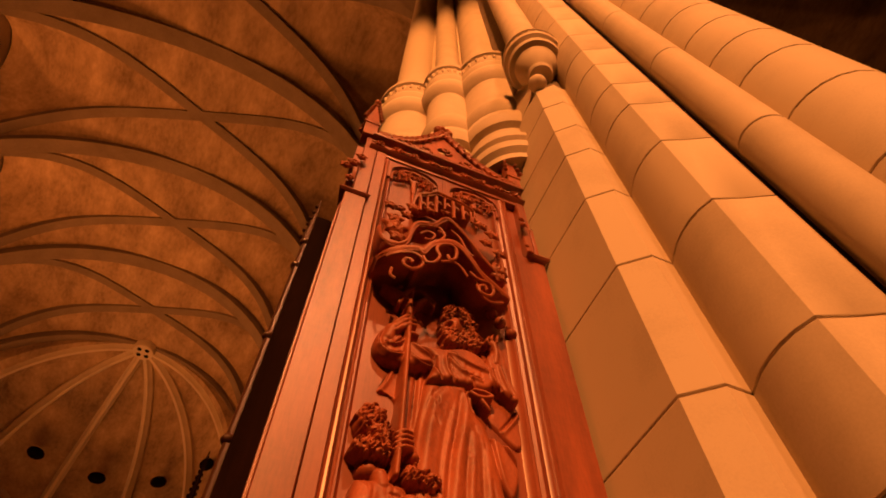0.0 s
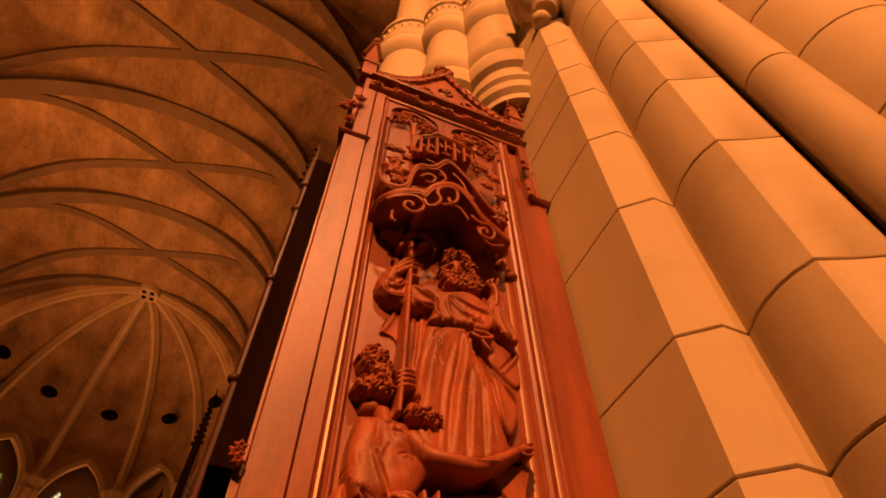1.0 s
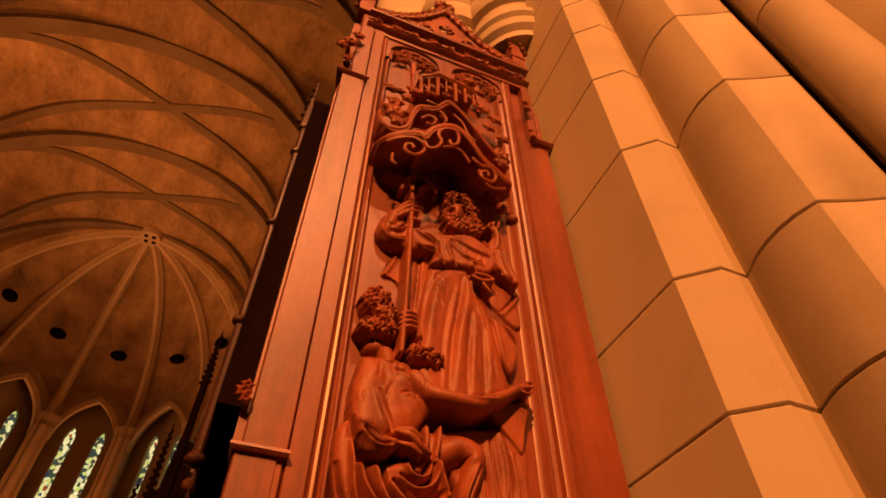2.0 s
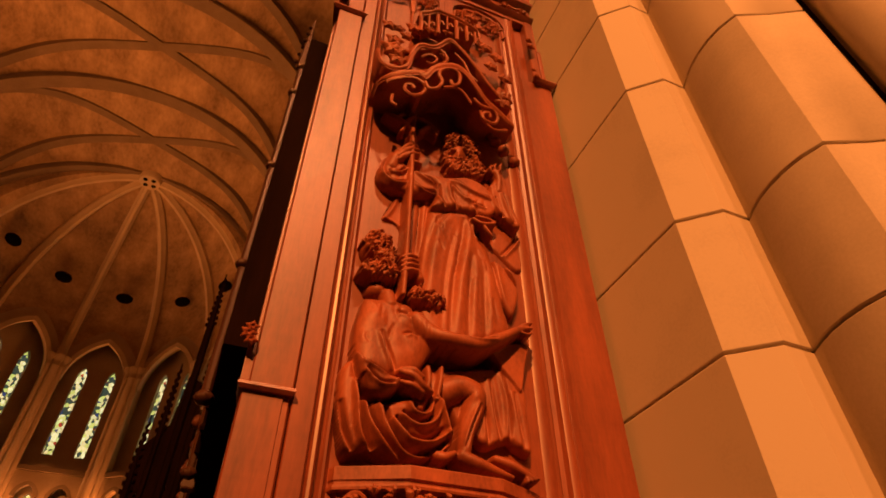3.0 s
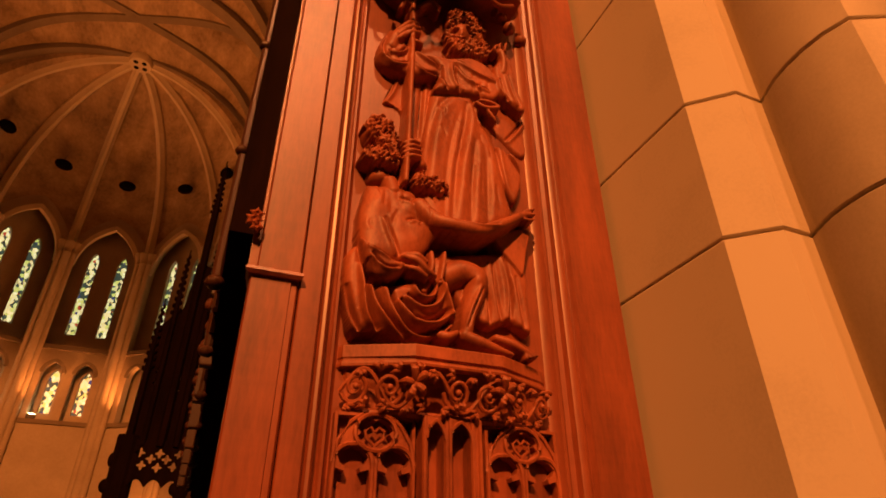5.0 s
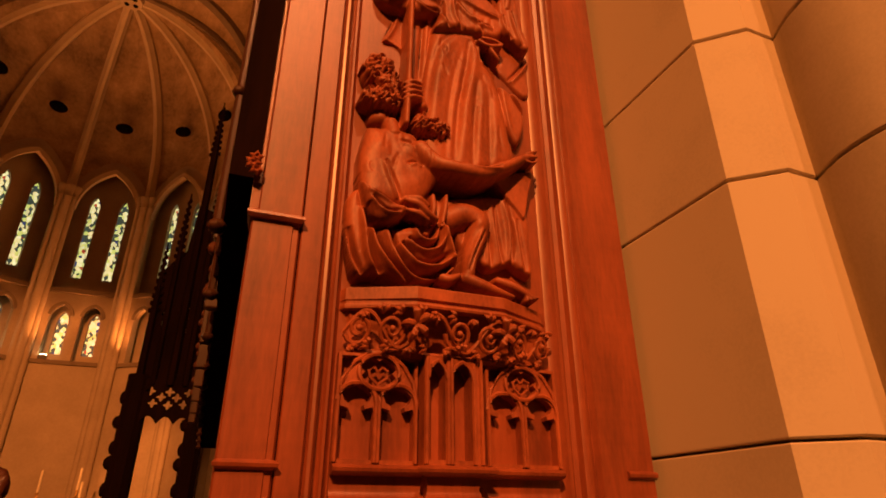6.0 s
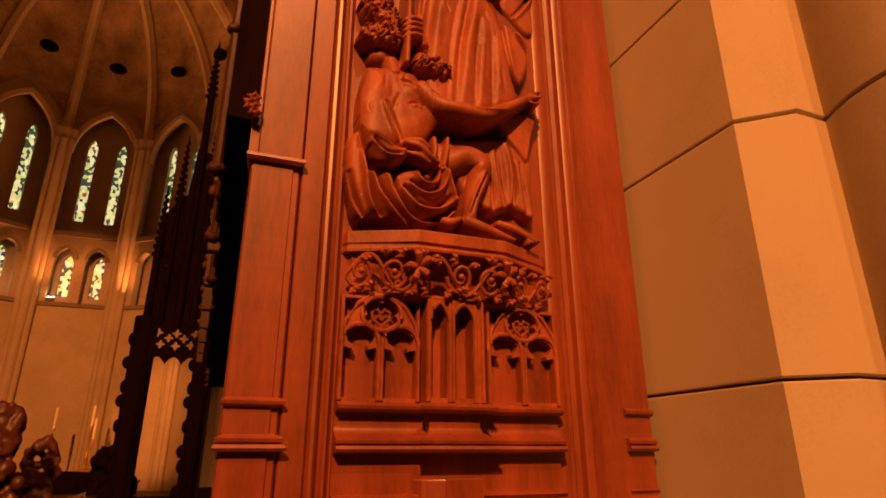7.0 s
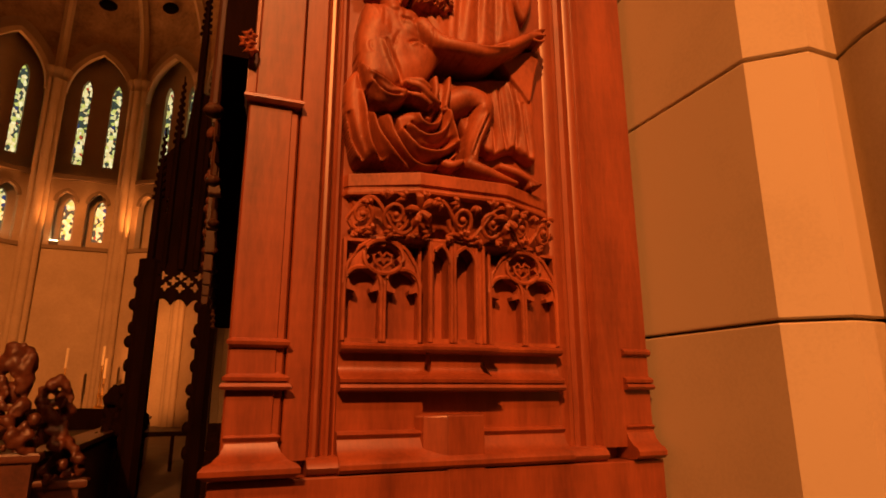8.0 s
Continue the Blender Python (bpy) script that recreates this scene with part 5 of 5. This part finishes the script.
# plain head with rough locks, and the hand at the staff
lump(0.358, 1.130, 0.030, 0.044, 0.034, 0.06)
limb((0.389, 1.112, 0.030, 0.030), (0.398, 1.079, 0.050, 0.030))
lump(0.358, 1.305, 0.075, 0.050, 0.085, 0.09, 10)
curls(0.342, 1.317, 0.098, 0.046, 0.060, 40, 0.0135, 5)
curls(0.380, 1.274, 0.105, 0.030, 0.050, 22, 0.012, 14)
curls(0.357, 1.209, 0.112, 0.062, 0.026, 40, 0.012, 6)
fold((0.385, 1.256), (0.346, 1.258), (0.311, 1.307), high=0.016, soft=0.012, out=0.10)
limb((0.427, 1.280, 0.112, 0.0085), (0.455, 1.299, 0.140, 0.0095), (0.479, 1.296, 0.115, 0.008))
limb((0.426, 1.259, 0.112, 0.0085), (0.455, 1.279, 0.142, 0.0095), (0.482, 1.279, 0.115, 0.008))
limb((0.427, 1.240, 0.112, 0.0085), (0.456, 1.259, 0.142, 0.0095), (0.482, 1.260, 0.115, 0.008))
limb((0.430, 1.221, 0.110, 0.0085), (0.457, 1.237, 0.138, 0.0095), (0.481, 1.239, 0.112, 0.008))
limb((0.476, 1.245, 0.085, 0.020), (0.489, 1.210, 0.060, 0.024))
curls(0.530, 1.142, 0.105, 0.056, 0.024, 34, 0.0125, 7)
curls(0.487, 1.148, 0.100, 0.024, 0.030, 14, 0.012, 15)
rr = random.Random(12)
for x0, x1, h0, h1, n in ((0.53, 0.80, 1.05, 1.50, 22), (0.58, 0.74, 1.56, 1.68, 10), (0.31, 0.58, 0.62, 0.82, 14), (0.36, 0.46, 1.62, 1.76, 7), (0.33, 0.52, 0.90, 1.08, 10)):
    for i in range(n):
        x, h = rr.uniform(x0, x1), rr.uniform(h0, h1)
        dx, dh, bend = rr.uniform(-0.02, 0.02), rr.uniform(0.03, 0.09), rr.uniform(-0.008, 0.008)
        fold((x, h), (x + dx / 2 + bend, h + dh / 2), (x + dx, h + dh), high=rr.uniform(0.0006, 0.0016), soft=rr.uniform(0.010, 0.018))
soft = DEPTH.copy()
soft[1:-1, 1:-1] = (4 * DEPTH[1:-1, 1:-1] + DEPTH[:-2, 1:-1] + DEPTH[2:, 1:-1] + DEPTH[1:-1, :-2] + DEPTH[1:-1, 2:]) / 8
DEPTH = np.where(DEPTH > FLOOR_OUT + 0.004, soft, DEPTH)
solid = DEPTH > FLOOR_OUT + 0.002
cell = solid[:-1, :-1] | solid[1:, :-1] | solid[:-1, 1:] | solid[1:, 1:]
used = np.zeros(GX.shape, bool)
for a, b in ((slice(None, -1), slice(None, -1)), (slice(1, None), slice(None, -1)), (slice(None, -1), slice(1, None)), (slice(1, None), slice(1, None))):
    used[a, b] |= cell
index = np.cumsum(used.ravel()).reshape(used.shape) - 1
coords = np.stack([GX[used], 1.42 - DEPTH[used], EYE + GH[used]], axis=1)
ii, jj = np.nonzero(cell)
quads = np.stack([index[ii, jj], index[ii, jj + 1], index[ii + 1, jj + 1], index[ii + 1, jj]], axis=1)
me = bpy.data.meshes.new("carved_relief")
me.from_pydata(coords.tolist(), [], quads.tolist())
me.polygons.foreach_set("use_smooth", np.ones(len(quads), bool))
me.materials.append(CARVED)
tagged(new("carved_relief", me), "carved red oak relief of draped statues on the corbel shelf", "relief carving")

# ---- choir stalls behind the end panel ----
stalls = thing("choir_stalls", "canopied oak choir stalls, coloured near black for shade, running back from the end panel", "choir stalls")
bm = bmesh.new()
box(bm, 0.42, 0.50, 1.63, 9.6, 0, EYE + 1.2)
part("back_panel", bm, SHADEOAK, stalls)
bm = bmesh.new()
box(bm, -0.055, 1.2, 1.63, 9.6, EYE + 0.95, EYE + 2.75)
part("canopy_body", bm, SHADEOAK, stalls)
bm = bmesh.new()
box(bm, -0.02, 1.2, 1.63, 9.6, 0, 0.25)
part("step", bm, SHADEOAK, stalls)
for k in range(11):
    y = 1.95 + 0.72 * k
    bm = bmesh.new()
    tube(bm, [(-0.075, y, EYE + 0.9), (-0.075, y, EYE + 2.95)], 0.018, 8)
    for z in (0.92, 1.5, 2.1, 2.7, 2.95):
        ball(bm, (-0.075, y, EYE + z), (0.034, 0.034, 0.026), u=8, v=6)
    tube(bm, [(-0.075, y, EYE + 2.95), (-0.075, y, EYE + 3.5)], [0.035, 0.004], 6)
    for z in range(6):
        ball(bm, (-0.085 + 0.022 * (1 - z / 6), y - 0.02 * (1 - z / 6), EYE + 2.99 + 0.08 * z), 0.013, u=6, v=4)
        ball(bm, (-0.085 - 0.028 * (1 - z / 6), y - 0.01, EYE + 2.99 + 0.08 * z), 0.013, u=6, v=4)
    part("pinnacle", bm, DESKOAK, stalls, "slender glossy pendant pinnacle", smooth=True)
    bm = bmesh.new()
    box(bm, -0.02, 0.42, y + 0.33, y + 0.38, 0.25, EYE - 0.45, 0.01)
    part("stall_divider", bm, SHADEOAK, stalls)
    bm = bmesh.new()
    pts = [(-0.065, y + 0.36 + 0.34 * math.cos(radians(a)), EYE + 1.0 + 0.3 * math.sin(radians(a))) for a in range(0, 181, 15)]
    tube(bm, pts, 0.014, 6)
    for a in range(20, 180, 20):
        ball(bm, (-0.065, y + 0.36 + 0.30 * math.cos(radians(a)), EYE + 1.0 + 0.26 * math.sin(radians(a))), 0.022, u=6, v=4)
    part("cusped_arch", bm, SHADEOAK, stalls, smooth=True)

for k in range(7):
    y = 2.8 + 0.64 * k
    x = -0.0245 * y
    bm = bmesh.new()
    box(bm, x - 0.030, x + 0.035, y, y + 0.06, EYE + 0.9, EYE + 2.3, 0.008)
    prism(bm, [(x - 0.05, y - 0.02), (x + 0.05, y - 0.02), (x + 0.05, y + 0.08), (x - 0.05, y + 0.08)], EYE + 1.84, EYE + 1.89, 0.012)
    prism(bm, [(x - 0.05, y - 0.02), (x + 0.05, y - 0.02), (x + 0.05, y + 0.08), (x - 0.05, y + 0.08)], EYE + 1.53, EYE + 1.58, 0.012)
    post = part("canopy_post", bm, DESKOAK, stalls)
    # redder oak strips added to stand in for highlights on each post
    bm = bmesh.new()
    box(bm, x - 0.026, x - 0.006, y - 0.012, y - 0.001, EYE + 1.61, EYE + 1.82, 0.003)
    part("highlight_strip", bm, OAK, post, "red oak strip standing in for a highlight on the post")
    bm = bmesh.new()
    box(bm, x + 0.012, x + 0.024, y - 0.010, y - 0.001, EYE + 1.63, EYE + 1.76, 0.003)
    part("highlight_strip", bm, OAK, post, "red oak strip standing in for a highlight on the post")
    for j, h in enumerate((1.20, 1.34, 1.46, 1.98, 2.12)):
        bm = bmesh.new()
        ball(bm, (x - 0.036 + 0.012 * (j % 2), y, EYE + h), (0.026, 0.03, 0.034), u=8, v=6)
        ball(bm, (x + 0.03, y, EYE + h + 0.05), (0.022, 0.03, 0.028), u=8, v=6)
        part("crocket", bm, BROWNOAK, post, smooth=True)

# canopied seat farther down the choir
throne = thing("canopied_throne", "tall canopied oak seat, coloured near black for shade, with pierced tracery and pinnacles", "throne", m=pose(-0.62, 10.2, EYE))
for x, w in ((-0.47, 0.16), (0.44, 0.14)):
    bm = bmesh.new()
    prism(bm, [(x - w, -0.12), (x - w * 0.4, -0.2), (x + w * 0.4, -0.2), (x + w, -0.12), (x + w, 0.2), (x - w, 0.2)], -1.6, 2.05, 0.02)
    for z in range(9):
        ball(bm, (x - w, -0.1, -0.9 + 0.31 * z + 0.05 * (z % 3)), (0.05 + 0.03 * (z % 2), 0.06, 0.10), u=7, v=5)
    part("post", bm, SHADEOAK, throne, smooth=True)
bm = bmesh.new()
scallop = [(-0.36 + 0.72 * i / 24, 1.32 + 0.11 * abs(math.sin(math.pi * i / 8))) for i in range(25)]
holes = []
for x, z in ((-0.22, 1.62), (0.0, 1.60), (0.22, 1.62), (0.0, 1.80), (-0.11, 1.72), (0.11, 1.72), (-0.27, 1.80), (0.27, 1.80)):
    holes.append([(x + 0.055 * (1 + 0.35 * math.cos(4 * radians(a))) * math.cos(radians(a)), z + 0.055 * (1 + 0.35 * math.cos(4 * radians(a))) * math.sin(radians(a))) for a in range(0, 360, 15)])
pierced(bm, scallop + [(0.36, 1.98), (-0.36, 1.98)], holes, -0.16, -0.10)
part("tracery_fringe", bm, SHADEOAK, throne, "pierced quatrefoil fringe")
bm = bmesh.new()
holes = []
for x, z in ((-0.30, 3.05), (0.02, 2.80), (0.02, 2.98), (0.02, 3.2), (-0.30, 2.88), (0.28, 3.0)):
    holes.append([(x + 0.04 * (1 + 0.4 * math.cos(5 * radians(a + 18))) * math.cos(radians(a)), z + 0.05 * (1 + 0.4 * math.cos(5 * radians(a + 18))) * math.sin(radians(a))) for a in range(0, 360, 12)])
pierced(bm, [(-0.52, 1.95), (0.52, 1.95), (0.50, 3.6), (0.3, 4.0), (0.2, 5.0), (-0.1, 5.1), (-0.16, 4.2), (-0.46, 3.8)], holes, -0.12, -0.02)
part("canopy_screen", bm, SHADEOAK, throne, "pierced upper screen")
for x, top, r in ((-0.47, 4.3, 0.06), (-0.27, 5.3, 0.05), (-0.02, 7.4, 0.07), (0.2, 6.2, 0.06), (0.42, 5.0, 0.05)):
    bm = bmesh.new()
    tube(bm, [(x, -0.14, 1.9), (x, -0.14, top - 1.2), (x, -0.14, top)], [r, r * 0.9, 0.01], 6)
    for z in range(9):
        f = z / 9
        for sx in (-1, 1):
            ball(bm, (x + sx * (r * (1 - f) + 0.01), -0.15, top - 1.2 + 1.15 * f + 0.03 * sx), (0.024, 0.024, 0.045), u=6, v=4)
    part("pinnacle", bm, SHADEOAK, throne, smooth=True)

# desk in front of the stalls
desk = thing("choir_desk", "long dark oak choir desk with a sloping top", "desk")
bm = bmesh.new()
for y0, y1 in ((7.6, 16.0),):
    prism(bm, [(-1.75, y0), (-1.33, y0), (-1.33, y1), (-1.75, y1)], 0.0, EYE - 0.68)
part("front", bm, DESKOAK, desk)
bm = bmesh.new()
vs = [bm.verts.new(q) for q in ((-1.95, 7.5, EYE - 0.66), (-1.31, 7.5, EYE - 0.56), (-1.31, 16.1, EYE - 0.56), (-1.95, 16.1, EYE - 0.66), (-1.95, 7.5, EYE - 0.71), (-1.31, 7.5, EYE - 0.62), (-1.31, 16.1, EYE - 0.62), (-1.95, 16.1, EYE - 0.71))]
for q in ((0, 1, 2, 3), (7, 6, 5, 4), (0, 4, 5, 1), (1, 5, 6, 2), (2, 6, 7, 3), (3, 7, 4, 0)):
    bm.faces.new([vs[i] for i in q])
part("sloping_top", bm, DESKOAK, desk)


def poppyhead(x, y, top, width, seed, label, wood=BROWNOAK):
    """A bench end that rises into a knobbly carved finial."""
    rr = random.Random(seed)
    ob = thing("bench_end", label, "bench end", "carved bench ends", m=pose(x, y, 0))
    zc = EYE + top
    b = bmesh.new()
    prism(b, [(-width * 0.5, -0.06), (width * 0.5, -0.06), (width * 0.5, 0.06), (-width * 0.5, 0.06)], 0, zc - 1.08, 0.01)
    part("end_board", b, wood, ob)
    b = bmesh.new()
    prism(b, [(-width * 0.62, -0.09), (width * 0.62, -0.09), (width * 0.62, 0.09), (-width * 0.62, 0.09)], zc - 1.12, zc - 1.04, 0.02)
    part("capping", b, wood, ob)
    b = bmesh.new()
    for i in range(130):
        f = rr.random()
        w = width * 0.52 * (1 - f) ** 0.6 * (0.7 + 0.3 * math.sin(9 * f)) + 0.03
        a = rr.uniform(0, 6.28)
        r = rr.uniform(0.025, 0.06)
        ball(b, (w * math.cos(a), 0.5 * w * math.sin(a), zc - 1.05 + 1.0 * f), (r, r, r * 1.25), Matrix.Rotation(rr.uniform(-0.8, 0.8), 4, "Y"), u=9, v=6)
    f = part("finial", b, wood, ob, "knobbly carved foliage finial", smooth=True)
    mod = f.modifiers.new("remesh", "REMESH")
    mod.mode, mod.voxel_size, mod.use_smooth_shade = "VOXEL", 0.016, True
    mod = f.modifiers.new("smooth", "SMOOTH")
    mod.factor, mod.iterations = 0.5, 5
    return ob


poppyhead(-1.72, 6.6, 0.50, 0.50, 3, "tall carved oak bench end with a knobbly finial")
poppyhead(-1.53, 7.35, 0.17, 0.66, 5, "broad carved oak bench end beside the desk")

poppyhead(-1.41, 10.5, 0.12, 0.44, 8, "carved oak bench end behind the desk, coloured near black for shade", SHADEOAK)
poppyhead(-1.17, 10.9, 0.40, 0.40, 9, "carved oak bench end behind the desk, coloured near black for shade", SHADEOAK)

# small table and the altar candles
table = thing("side_table", "small dark wooden table in the choir", "table", m=pose(-0.82, 14.2, 0))
bm = bmesh.new()
box(bm, -0.55, 0.55, -0.3, 0.3, 0.70, 0.76, 0.01)
part("tabletop", bm, SHADEOAK, table)
for x, y in ((-0.48, -0.24), (0.48, -0.24), (0.48, 0.24), (-0.48, 0.24), (0.12, -0.24)):
    bm = bmesh.new()
    prism(bm, [(x - 0.035, y - 0.035), (x + 0.035, y - 0.035), (x + 0.035, y + 0.035), (x - 0.035, y + 0.035)], 0, 0.70)
    part("leg", bm, SHADEOAK, table)
altar = thing("altar", "dark draped altar below the apse windows", "altar", m=pose(-5.6, 30.9, 0))
bm = bmesh.new()
box(bm, -1.9, 1.9, -0.5, 0.5, 0, EYE - 0.72, 0.02)
part("body", bm, SHADEOAK, altar)
for x, h0 in ((-6.16, 0.98), (-4.74, 1.10), (-4.6, 0.55)):
    cs = thing("candlestick", "brass altar candlestick with a pale candle", "candlestick", "altar candles", m=pose(x, 30.5, EYE))
    bm = bmesh.new()
    lathe(bm, [(0.16, -0.72), (0.14, -0.66), (0.05, -0.58), (0.035, -0.4), (0.07, -0.2), (0.035, 0.0), (0.03, h0 - 0.25), (0.055, h0 - 0.20), (0.03, h0 - 0.15), (0.035, h0), (0.08, h0 + 0.03), (0.07, h0 + 0.05)], steps=12)
    part("stem", bm, BRASS, cs, smooth=True)
    bm = bmesh.new()
    lathe(bm, [(0.055, h0 + 0.04), (0.055, h0 + 0.90), (0.006, h0 + 0.94)], steps=10)
    part("candle", bm, WAX, cs, "pale wax candle", smooth=True)
# lamps at the triforium sills
for a, s in ((-28, 0), (-8.2, 0), (16.4, 0), (-37, 0)):
    x, y = -7.15 + 6.95 * math.sin(radians(a)), 26.8 + 6.95 * math.cos(radians(a))
    lamp = thing("sill_lamp", "small black floodlight on the triforium sill", "floodlight", "sill floodlights", m=pose(x, y, EYE + 7.28, 0, 0, -a))
    bm = bmesh.new()
    box(bm, -0.2, 0.2, -0.10, 0.08, -0.06, 0.16, 0.02)
    part("housing", bm, IRON, lamp)
    bm = bmesh.new()
    box(bm, -0.16, 0.16, -0.09, 0.05, 0.164, 0.18)
    part("lens", bm, LAMPGLASS, lamp, "glowing warm lens")
